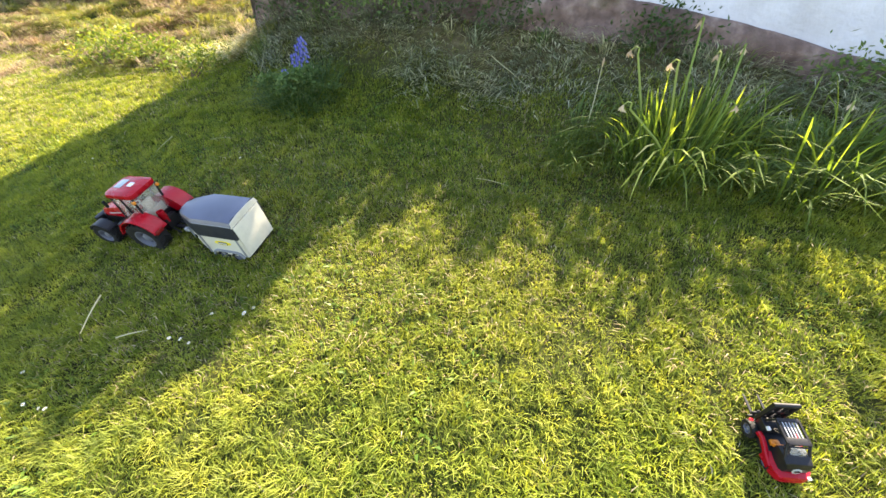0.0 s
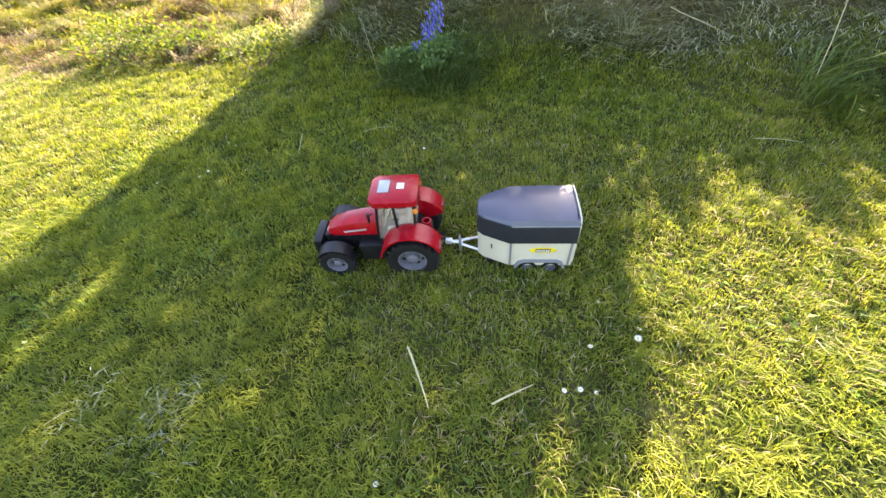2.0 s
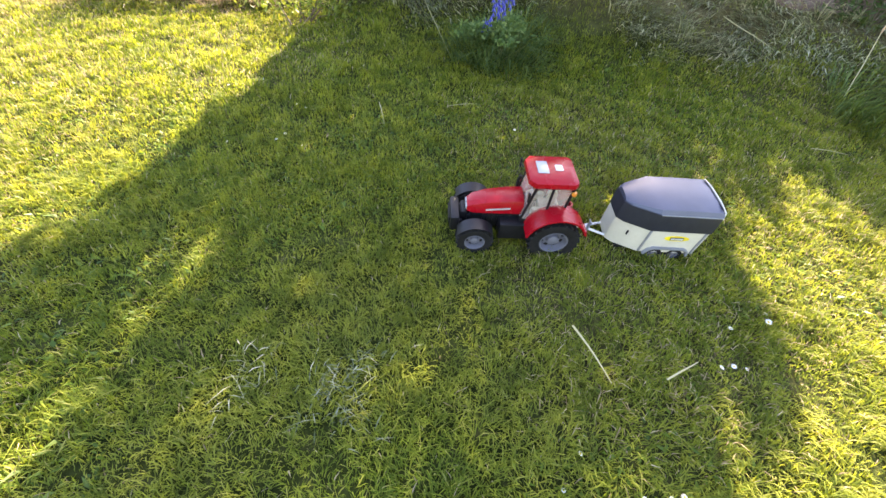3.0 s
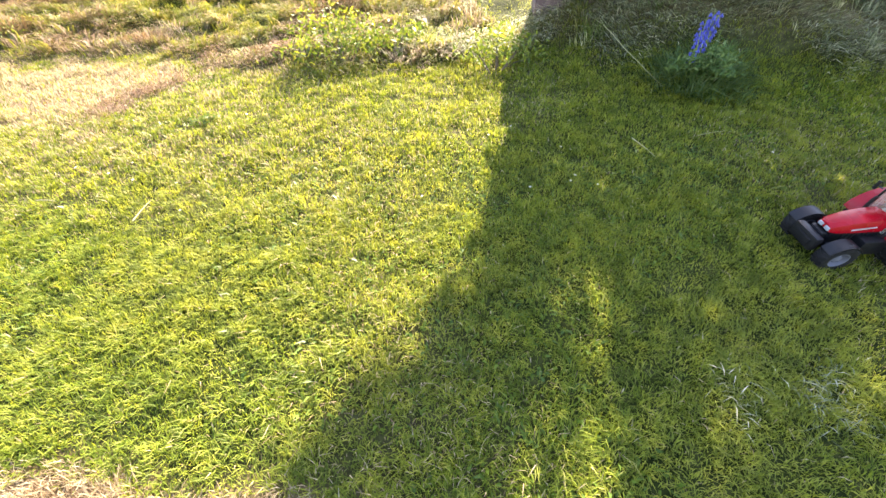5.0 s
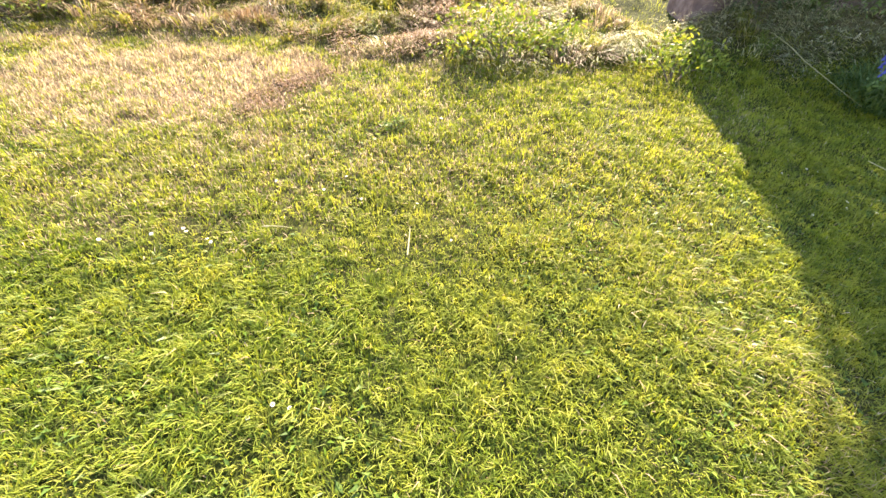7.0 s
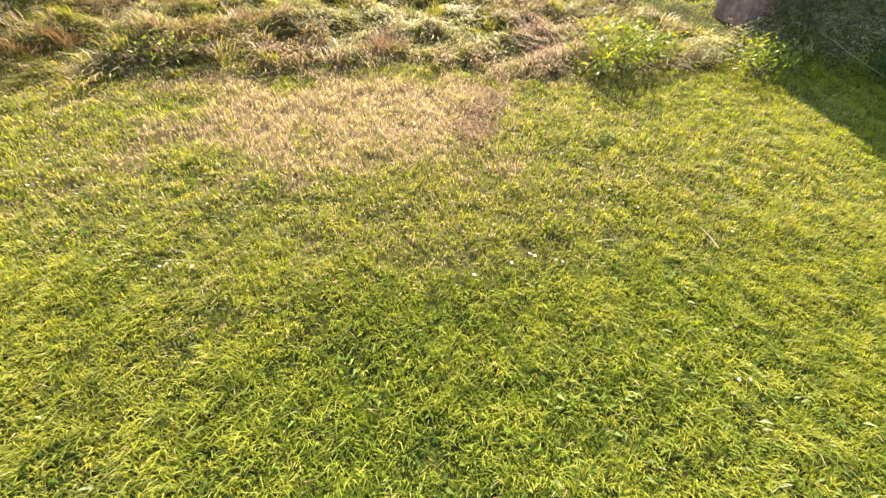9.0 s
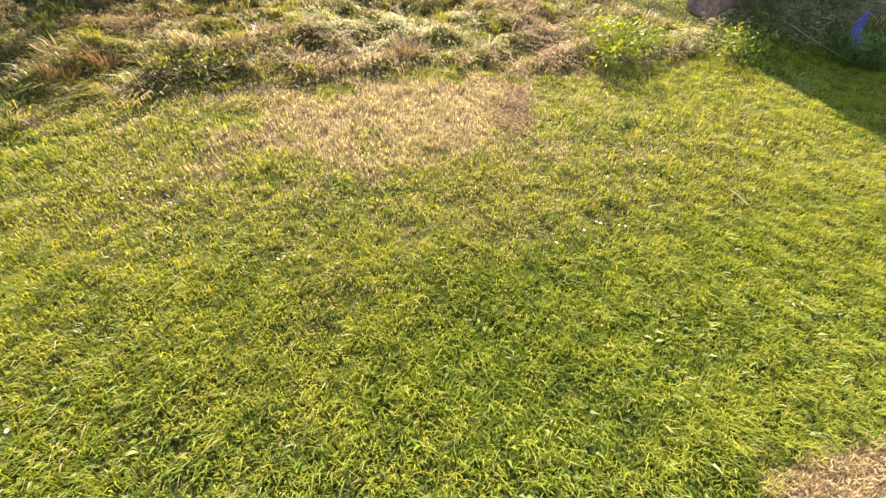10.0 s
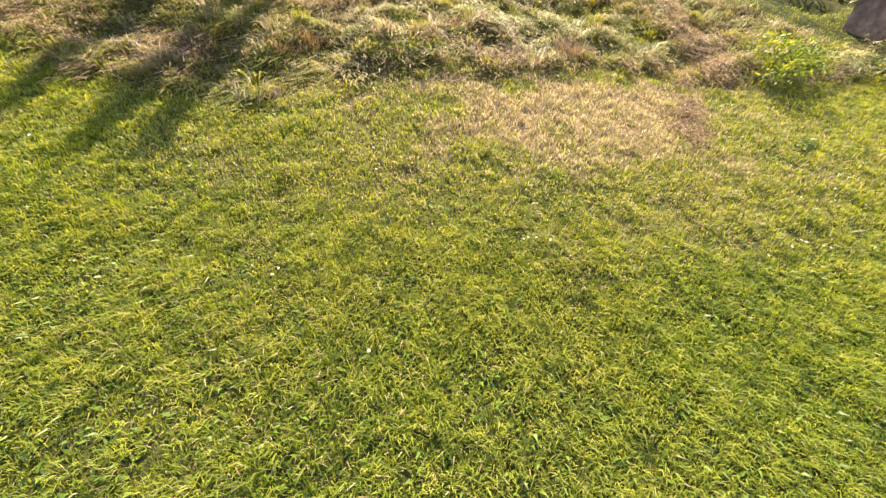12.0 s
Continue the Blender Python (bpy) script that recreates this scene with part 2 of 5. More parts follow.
def box(bm, lo, hi, bevel=0.0, m=None):
    r = bmesh.ops.create_cube(bm, size=1.0)
    vs = r["verts"]
    c, s = (Vector(lo) + Vector(hi)) / 2, Vector(hi) - Vector(lo)
    for v in vs:
        v.co = Vector((v.co.x * s.x, v.co.y * s.y, v.co.z * s.z)) + c
    if bevel:
        es = list({e for v in vs for e in v.link_edges})
        out = bmesh.ops.bevel(bm, geom=es, offset=bevel, segments=2, profile=0.6, affect="EDGES")
        vs = list({v for f in out["faces"] for v in f.verts} | {v for v in vs if v.is_valid})
    if m is not None:
        bmesh.ops.transform(bm, matrix=m, verts=vs)
    return vs


def lathe(bm, profile, steps=24, m=None, close=False):
    """Turns (radius, along) pairs round the local y axis."""
    rings = []
    for r, a in profile:
        rings.append([bm.verts.new((r * math.cos(2 * math.pi * k / steps), a, r * math.sin(2 * math.pi * k / steps))) for k in range(steps)])
    n = len(rings)
    for i in range(n if close else n - 1):
        a, b = rings[i], rings[(i + 1) % n]
        for k in range(steps):
            bm.faces.new((a[k], a[(k + 1) % steps], b[(k + 1) % steps], b[k]))
    if not close:
        bm.faces.new(rings[0])
        bm.faces.new(rings[-1][::-1])
    vs = [v for ring in rings for v in ring]
    if m is not None:
        bmesh.ops.transform(bm, matrix=m, verts=vs)
    return vs


def tube(bm, pts, radii, sides=6):
    rings = []
    n = len(pts)
    for i, p in enumerate(pts):
        d = (Vector(pts[min(i + 1, n - 1)]) - Vector(pts[max(i - 1, 0)])).normalized()
        u = d.cross(Vector((0.31, 0.87, 0.23))).normalized()
        w = d.cross(u)
        r = radii[i] if isinstance(radii, (list, tuple)) else radii
        rings.append([bm.verts.new(Vector(p) + r * (math.cos(2 * math.pi * k / sides) * u + math.sin(2 * math.pi * k / sides) * w)) for k in range(sides)])
    for a, b in zip(rings, rings[1:]):
        for k in range(sides):
            bm.faces.new((a[k], a[(k + 1) % sides], b[(k + 1) % sides], b[k]))
    bm.faces.new(rings[0][::-1])
    bm.faces.new(rings[-1])


def loft(bm, sections):
    """Joins closed outlines of equal length, and caps the ends."""
    rings = [[bm.verts.new(p) for p in s] for s in sections]
    n = len(rings[0])
    for a, b in zip(rings, rings[1:]):
        for k in range(n):
            bm.faces.new((a[k], a[(k + 1) % n], b[(k + 1) % n], b[k]))
    bm.faces.new(rings[0][::-1])
    bm.faces.new(rings[-1])


def prism(bm, outline, z0, z1, inset=0.0):
    """An upright block over a plan outline; inset shrinks the top towards its middle line."""
    lo = [(x, y, z0) for x, y in outline]
    hi = [(x, y * (1 - inset), z1) for x, y in outline]
    loft(bm, [lo, hi])


def ribbon(bm, pts, widths, side, fold=0.15):
    """A strap leaf: three rows across, slightly folded along its middle."""
    rows = []
    n = len(pts)
    for i, (p, w) in enumerate(zip(pts, widths)):
        p = Vector(p)
        d = (Vector(pts[min(i + 1, n - 1)]) - Vector(pts[max(i - 1, 0)])).normalized()
        s = (side - d * side.dot(d)).normalized()
        up = s.cross(d)
        rows.append((bm.verts.new(p - s * w / 2 + up * w * fold), bm.verts.new(p), bm.verts.new(p + s * w / 2 + up * w * fold)))
    for a, b in zip(rows, rows[1:]):
        bm.faces.new((a[0], a[1], b[1], b[0]))
        bm.faces.new((a[1], a[2], b[2], b[1]))


# ---- the lie of the land ----
CX, CY = -2.5, 2.0
BANK = [(-30, 16), (-7.0, 5.6), (-5.74, 4.75), (-5.1, 3.97), (-4.6, 3.82), (-4.0, 3.74), (-3.6, 3.60), (-2.6, 3.06), (-1.9, 2.82), (-1.3, 2.62), (-0.9, 2.35), (-0.3, 2.0), (0.1, 1.78), (0.5, 1.56), (0.9, 1.36), (2.0, 0.95), (6.0, -0.4)]
BX, BY = np.array([p[0] for p in BANK]), np.array([p[1] for p in BANK])
WALL_A = Vector((-1.05, 2.85, 0))
WALL_D = Vector((0.8908, -0.4543, 0))
WALL_N = Vector((0.4543, 0.8908, 0))
TILT = Vector((-0.0961, -0.2518, 0.963)).normalized()


def value_noise(x, y, freq, seed):
    x, y = np.asarray(x, float) * freq, np.asarray(y, float) * freq
    xi, yi = np.floor(x).astype(np.int64), np.floor(y).astype(np.int64)
    fx, fy = x - xi, y - yi
    fx, fy = fx * fx * (3 - 2 * fx), fy * fy * (3 - 2 * fy)

    def h(a, b):
        k = (a * 374761393 + b * 668265263 + seed * 974711) & 0x7FFFFFFF
        k = ((k ^ (k >> 13)) * 1274126177) & 0x7FFFFFFF
        return ((k ^ (k >> 16)) & 0xFFFF) / 65535.0

    a, b, c, d = h(xi, yi), h(xi + 1, yi), h(xi, yi + 1), h(xi + 1, yi + 1)
    return (a * (1 - fx) + b * fx) * (1 - fy) + (c * (1 - fx) + d * fx) * fy


def smooth(a, b, x):
    t = np.clip((x - a) / (b - a), 0, 1)
    return t * t * (3 - 2 * t)


def bank_at(x, y):
    return y - np.interp(x, BX, BY) + 0.22 * (value_noise(x, y, 2.2, 5) - 0.5)


def lie(x, y):
    """Height of the sloping lawn, levelling out far away, with small unevenness and a lumpy bank."""
    x, y = np.asarray(x, float), np.asarray(y, float)
    s = np.hypot(x - CX, y - CY) + 1e-9
    k = np.where(s < 9, s, 9 + 6 * (1 - np.exp(-(s - 9) / 6))) / s
    z = 0.0998 * (CX + (x - CX) * k) + 0.2615 * (CY + (y - CY) * k)
    z = z + 0.020 * (value_noise(x, y, 2.4, 1) - 0.5) + 0.010 * (value_noise(x, y, 8.0, 4) - 0.5)
    b = smooth(0.0, 0.5, bank_at(x, y)) * smooth(-1.6, -2.2, x)
    w = smooth(0.05, 0.6, bank_at(x, y)) * smooth(-1.7, -0.9, x)
    z = z + w * (0.05 + 0.10 * (value_noise(x, y, 3.5, 7) - 0.4) + 0.04 * (value_noise(x, y, 9.0, 8) - 0.5))
    u, d = (x - WALL_A.x) * WALL_D.x + (y - WALL_A.y) * WALL_D.y, (x - WALL_A.x) * WALL_N.x + (y - WALL_A.y) * WALL_N.y
    heap = 0.18 * smooth(-0.15, 0.30, u) * smooth(3.5, 2.0, u) * (0.75 + 0.5 * value_noise(x, y, 2.8, 9))
    z = z + heap * smooth(0.65, 0.05, np.abs(d))
    z = z + b * (0.09 * (value_noise(x, y, 2.6, 2) - 0.42) + 0.085 * (value_noise(x, y, 6.0, 3) - 0.5) + 0.035 * (value_noise(x, y, 14.0, 6) - 0.5))
    return z


def dry_at(x, y):
    """Where the turf is scorched: the patch below the bank, the pale strip by the path, worn spots."""
    n = value_noise(x, y, 5.0, 11) - 0.5
    ring = np.hypot((x + 3.64) / 0.76, (y - 3.24 + 0.40 * (x + 3.64)) / 0.40)
    d = (0.62 + 0.30 * value_noise(x, y, 3.4, 14)) * smooth(1.55, 0.45, ring + 1.1 * n + 0.8 * (value_noise(x, y, 14.0, 13) - 0.5))
    d = np.maximum(d, 0.24 * smooth(3.0, 1.2, ring + n))
    edge = np.minimum(x + 3.93, 1.56 - 0.42 * (x + 3.78) - y)
    d = np.maximum(d, 1.0 * smooth(-0.01, 0.05, edge + 0.10 * n) * smooth(-2.2, -2.5, x) * smooth(0.2, 0.7, y))
    d = np.maximum(d, 0.10 * smooth(0.55, 0.85, value_noise(x, y, 1.3, 12)))
    return np.clip(d, 0, 1) * smooth(12.0, 8.0, np.hypot(x + 2.5, y - 2.0))


def litter_at(x, y):
    """Old cuttings lying thick along the wall foot."""
    d = (x - WALL_A.x) * WALL_N.x + (y - WALL_A.y) * WALL_N.y
    return smooth(0.0, 0.3, bank_at(x, y)) * smooth(-1.6, -1.0, x) * smooth(0.1, 0.0, d)


def ground_z(x, y):
    return float(lie(x, y))


def on_lawn(x, y, heading=0.0, lift=0.0, scale=1.0):
    """A pose standing square on the slope, its x axis turned to the heading."""
    q = Vector((0, 0, 1)).rotation_difference(TILT)
    p = Vector((x, y, ground_z(x, y))) + TILT * lift
    return Matrix.Translation(p) @ q.to_matrix().to_4x4() @ Matrix.Rotation(radians(heading), 4, "Z") @ Matrix.Diagonal((scale, scale, scale, 1))


def build_ground():
    far = [12 * 1.35 ** k for k in range(13)]
    xs = np.array([-8.5 - f for f in far[::-1]] + list(np.arange(-8.5, 4.01, 0.06)) + [4 + f for f in far])
    ys = np.array([-1.5 - f for f in far[::-1]] + list(np.arange(-1.5, 8.01, 0.06)) + [8 + f for f in far])
    X, Y = np.meshgrid(xs, ys)
    co = np.stack([X, Y, lie(X, Y)], -1).reshape(-1, 3)
    nx, ny = len(xs), len(ys)
    i = (np.arange(ny - 1)[:, None] * nx + np.arange(nx - 1)[None]).ravel()
    mesh_from(("ground",), co, np.stack([i, i + 1, i + nx + 1, i + nx], -1), M["soil"], np.maximum(dry_at(co[:, 0], co[:, 1]), 0.32 * litter_at(co[:, 0], co[:, 1])), True)
    gx, gy = co[:, 0], co[:, 1]
    bare = smooth(-0.25, -0.05, gy - np.interp(gx, LOW_X, LOW_Y)) * smooth(-8.5, -7.3, gx) * smooth(3.4, 2.6, gx) * smooth(9.0, 7.0, gy)
    at = bpy.data.objects["ground"].data.attributes.new("turf", "FLOAT", "POINT")
    at.data.foreach_set("value", np.ascontiguousarray(1 - bare, np.float32))
    tagged(bpy.data.objects["ground"], "sloping ground of dark soil and thatch under the lawn", "ground", kind="structure")


def mesh_from(names, co, faces, mat, dry=None, smooth_faces=False):
    """One object from vertex and face arrays; faces all have the same number of corners."""
    me = bpy.data.meshes.new(names[0])
    n, c = faces.shape
    me.vertices.add(len(co))
    me.vertices.foreach_set("co", np.ascontiguousarray(co, np.float32).ravel())
    me.loops.add(n * c)
    me.loops.foreach_set("vertex_index", faces.astype(np.int32).ravel())
    me.polygons.add(n)
    me.polygons.foreach_set("loop_start", np.arange(0, n * c, c, dtype=np.int32))
    if smooth_faces:
        me.polygons.foreach_set("use_smooth", np.ones(n, bool))
    me.update(calc_edges=True)
    if dry is not None:
        at = me.attributes.new("dry", "FLOAT", "POINT")
        at.data.foreach_set("value", np.ascontiguousarray(dry, np.float32))
    me.materials.append(mat)
    return new(names[0], me)


def blades(name, x, y, height, width, lean, mat, rng, dry=None, lift=0.0, sway=None):
    """Bent kite-shaped blades of grass rooted at x, y; lean is the sideways reach per height."""
    n = len(x)
    a = rng.uniform(0, 2 * np.pi, n) if sway is None else sway
    side = a + np.pi / 2 + rng.normal(0, 0.5, n)
    z = lie(x, y) + lift
    root = np.stack([x, y, z - 0.003], -1)
    out = np.stack([np.cos(a), np.sin(a), 0 * a], -1)
    across = np.stack([np.cos(side), np.sin(side), 0 * a], -1) * (width / 2)[:, None]
    up = np.array([0, 0, 1.0])
    mid = root + up * (0.62 * height)[:, None] + out * (0.32 * height * lean)[:, None]
    tip = root + up * (height * np.clip(1.05 - 0.25 * lean, 0.25, 1))[:, None] + out * (height * lean)[:, None]
    co = np.stack([root, mid + across, tip, mid - across], 1).reshape(-1, 3)
    faces = np.arange(4 * n).reshape(n, 4)
    return mesh_from((name,), co, faces, mat, None if dry is None else np.repeat(dry, 4))


def keep_clear(x, y, spots):
    ok = np.ones(len(x), bool)
    for cx, cy, r in spots:
        ok &= np.hypot(x - cx, y - cy) > r
    return ok


# ---- structure: ground, garden wall ----
LOW_X = np.array([-9.0, -7.5, -5.75, -4.24, -3.6, -2.16, -0.44, 0.84, 3.0])
LOW_Y = np.array([4.4, 3.7, 2.65, 1.65, 1.10, 0.65, 0.10, -0.10, -0.40])
build_ground()


def wall_point(u, d, z):
    p = WALL_A + WALL_D * u + WALL_N * d
    return Vector((p.x, p.y, z))


def wall_z(u, h):
    p = WALL_A + WALL_D * u
    return 0.0998 * p.x + 0.2615 * p.y + h


def build_wall():
    u0, u1, top_h = 0.01, 7.0, 0.635
    wall = tagged(new("garden_wall"), "low garden wall, rough brown stone base below white render", "wall", kind="structure")
    bm = bmesh.new()
    us = np.arange(u0, u1, 0.05)
    edge_h = lambda u: float(np.interp(u, [0, 1.2, 2.2, 2.7, 3.25, 3.6], [0.37, 0.38, 0.355, 0.27, 0.14, 0.10]))
    rows = []
    for u in us:
        row = []
        plinth_h = edge_h(u)
        prof = [(0.0, -0.15 + (plinth_h + 0.14) * k / 11) for k in range(12)] + [(0.012, plinth_h - 0.002), (0.02, plinth_h), (0.10, plinth_h)]
        for d, h in prof:
            lump = value_noise(np.array([u * 1.0]), np.array([h * 1.6 + 3]), 5.5, 31)[0] - 0.5
            fine = value_noise(np.array([u * 1.0]), np.array([h + 3]), 16.0, 32)[0] - 0.5
            edge = 0.3 if h > plinth_h - 0.03 else 1.0
            row.append(bm.verts.new(wall_point(u, d - 0.03 + edge * (0.085 * lump + 0.045 * fine), wall_z(u, h) + (0.012 * fine if edge < 1 else 0))))
        rows.append(row)
    for a, b in zip(rows, rows[1:]):
        for k in range(len(prof) - 1):
            bm.faces.new((a[k], b[k], b[k + 1], a[k + 1]))
    lo, hi = wall_z(u0, -0.15), wall_z(u0, edge_h(u0))
    bm.faces.new([bm.verts.new(wall_point(u0, -0.03, lo)), bm.verts.new(wall_point(u0, -0.03, hi)), bm.verts.new(wall_point(u0, 0.27, hi)), bm.verts.new(wall_point(u0, 0.27, lo))])
    bm.faces.new([bm.verts.new(wall_point(u0, 0.27, lo)), bm.verts.new(wall_point(u0, 0.27, hi)), bm.verts.new(wall_point(u1, 0.27, wall_z(u1, edge_h(u1)))), bm.verts.new(wall_point(u1, 0.27, wall_z(u1, -0.15)))])
    part("plinth", bm, M["plinth"], wall, "rough brown stone base", smooth=60)
    bm = bmesh.new()
    loft(bm, [[wall_point(u, d, wall_z(u, h)) for d, h in ((0.0, edge_h(u) - 0.05), (0.24, edge_h(u) - 0.05), (0.24, top_h - 0.04), (0.0, top_h - 0.04))] for u in (u0 + 0.01, 1.2, 2.2, 2.7, 3.25, 3.6, u1)])
    part("render_coat", bm, M["render"], wall, "white painted render")
    bm = bmesh.new()
    loft(bm, [[wall_point(u, d, wall_z(u, h)) for d, h in ((-0.02, top_h - 0.045), (0.26, top_h - 0.045), (0.26, top_h), (-0.02, top_h))] for u in (u0 - 0.01, u1)])
    part("coping", bm, M["plinth"], wall, "stone coping")
    # unseen upright block added at the wall end to set the shade's left edge
    bm = bmesh.new()
    loft(bm, [[wall_point(u, d, wall_z(u, h)) for u, d in ((u0 + 0.08, 0.02), (u0 + 0.25, 0.02), (u0 + 0.25, 0.22), (u0 + 0.08, 0.22))] for h in (top_h - 0.01, 1.12)])
    part("pier", bm, M["render"], wall, "unseen white block added at the wall end to cast shade")


build_wall()


def leaf_cloud(name, centres, count, spread, size, mat, parent, rng, label=""):
    """Small pointed leaves set round a list of centres."""
    c = np.array(centres)[rng.integers(0, len(centres), count)]
    p = c + rng.normal(0, 1, (count, 3)) * np.array(spread)
    a = rng.normal(0, 1, (count, 3))
    a /= np.linalg.norm(a, axis=1, keepdims=True)
    b = np.cross(a, rng.normal(0, 1, (count, 3)))
    b /= np.linalg.norm(b, axis=1, keepdims=True)
    s = (size * rng.uniform(0.6, 1.3, count))[:, None]
    co = np.stack([p - a * s, p + b * s * 0.36, p + a * s, p - b * s * 0.36], 1).reshape(-1, 3)
    ob = mesh_from((name,), co, np.arange(4 * count).reshape(count, 4), mat)
    ob.parent = parent
    if label:
        ob["label"] = label
    return ob


def build_shade_tree():
    """Unseen evergreen added behind the wall, its leaves set to cast the lawn's shade."""
    rng = np.random.default_rng(21)
    tree = tagged(new("tree"), "unseen dense evergreen tree added behind the garden wall to shade the lawn", "tree")
    base = wall_point(0.90, 0.62, 0)
    base.z = ground_z(base.x, base.y)
    bm = bmesh.new()
    tube(bm, [base + Vector((0, 0, -0.1)), base + Vector((0.02, 0.01, 0.8)), base + Vector((-0.02, 0.03, 1.7)), base + Vector((0.01, 0, 2.9))], [0.07, 0.055, 0.04, 0.012], 10)
    centres = []
    for k in range(150):
        u = rng.uniform(0.64, 1.46) if k < 95 else rng.uniform(1.36, 1.80) if k < 122 else rng.uniform(0.34, 0.66)
        h = rng.uniform(0.62, 1.92) if k < 74 else rng.uniform(1.9, 2.8) if k < 95 else rng.uniform(0.72, 1.56 - 0.9 * max(0.0, u - 1.68)) if k < 122 else rng.uniform(0.60, 1.40)
        if u > 1.30 and h > 1.74:
            continue
        p = wall_point(u, rng.uniform(0.35, 0.9), 0)
        p.z = wall_z(u, h)
        centres.append(tuple(p))
        if k % 3 == 0:
            s = base + Vector((0, 0, max(0.6, h - 0.7)))
            tube(bm, [s, (s + p) / 2 + Vector((0, 0, 0.05)), p], [0.018, 0.012, 0.004], 5)
    # narrow upright shoots beside the main crown, placed to stripe the lawn with shade
    shoots = []
    for u0, u1, h0, h1, count in ((0.26, 0.37, 1.30, 2.10, 18), (0.02, 0.24, 1.90, 2.12, 7), (0.64, 0.74, 1.35, 2.10, 15), (0.42, 0.60, 1.60, 2.10, 2), (1.32, 1.44, 1.66, 2.05, 10), (1.46, 1.76, 0.95, 1.40, 14), (1.78, 2.40, 1.02, 1.30, 14)):
        for k in range(count):
            u = rng.uniform(u0, u1)
            p = wall_point(u, rng.uniform(0.50, 0.70), 0)
            p.z = wall_z(u, h0 + (h1 - h0) * (k + 0.5) / count)
            shoots.append(tuple(p))
            if k in (0, count - 1):
                r = base + Vector((0, 0, 0.7)) if k == 0 else q
                tube(bm, [r, r.lerp(p, 0.5) + Vector((0, 0, 0.04)), p], [0.016, 0.011, 0.004], 5)
                q = p.copy()
    # a long side bough and thin lower twigs, added to shade trailer and lawn
    bough, twigs = [], []
    for k in range(22):
        u = 1.58 + 0.018 * k if k < 8 else 1.74 + 0.008 * (k - 8)
        p = wall_point(u, rng.uniform(0.54, 0.66), 0)
        p.z = wall_z(u, rng.uniform(1.77, 1.87) if k < 8 else 1.46 + 0.03 * (k - 8))
        bough.append(tuple(p))
    for k in range(23):
        u = rng.uniform(1.85, 2.45) if k < 15 else rng.uniform(2.45, 3.35)
        p = wall_point(u, rng.uniform(0.5, 0.7), 0)
        p.z = wall_z(u, rng.uniform(1.0, 1.36) if k < 15 else rng.uniform(1.20, 1.38))
        twigs.append(tuple(p))
    for s, line in ((1.5, bough[::4]), (1.0, twigs[::2])):
        tube(bm, [base + Vector((0, 0, s))] + sorted((Vector(p) for p in line), key=lambda v: v.x), [0.016] + [0.008] * len(line), 5)
    part("trunk", bm, M["bark"], tree)
    leaf_cloud("bough_leaves", bough, 1000, (0.035, 0.035, 0.035), 0.045, M["evergreen"], tree, rng)
    leaf_cloud("shoot_leaves", shoots, 6000, (0.045, 0.045, 0.05), 0.042, M["evergreen"], tree, rng)
    leaf_cloud("twig_leaves", twigs, 1150, (0.07, 0.07, 0.05), 0.04, M["evergreen"], tree, rng)
    leaf_cloud("crown", centres, 9800, (0.09, 0.09, 0.09), 0.045, M["evergreen"], tree, rng)


build_shade_tree()


def build_shade_ivy():
    """Unseen ivy heaped above the wall end, added to carry its shade edge higher."""
    rng = np.random.default_rng(22)
    ivy = tagged(new("climber"), "unseen dark ivy added over the end of the wall to cast shade", "climber")
    bm = bmesh.new()
    root, tip = wall_point(0.10, 0.26, wall_z(0.10, 0.0)), wall_point(0.17, 0.16, wall_z(0.17, 1.40))
    tube(bm, [root, root.lerp(tip, 0.5) + Vector((0.01, 0.03, 0)), tip], [0.02, 0.015, 0.006], 7)
    part("stem", bm, M["bark"], ivy)
    centres = []
    for k in range(26):
        u = rng.uniform(0.17, 0.28)
        p = wall_point(u, rng.uniform(0.06, 0.20), 0)
        p.z = wall_z(u, rng.uniform(0.95, 1.30))
        centres.append(tuple(p))
    leaf_cloud("leaves", centres, 1500, (0.045, 0.04, 0.06), 0.035, M["evergreen"], ivy, rng)


build_shade_ivy()

# ---- grass ----


def sprinkle(rng, x0, x1, y0, y1, density):
    n = int((x1 - x0) * (y1 - y0) * density)
    return rng.uniform(x0, x1, n), rng.uniform(y0, y1, n)


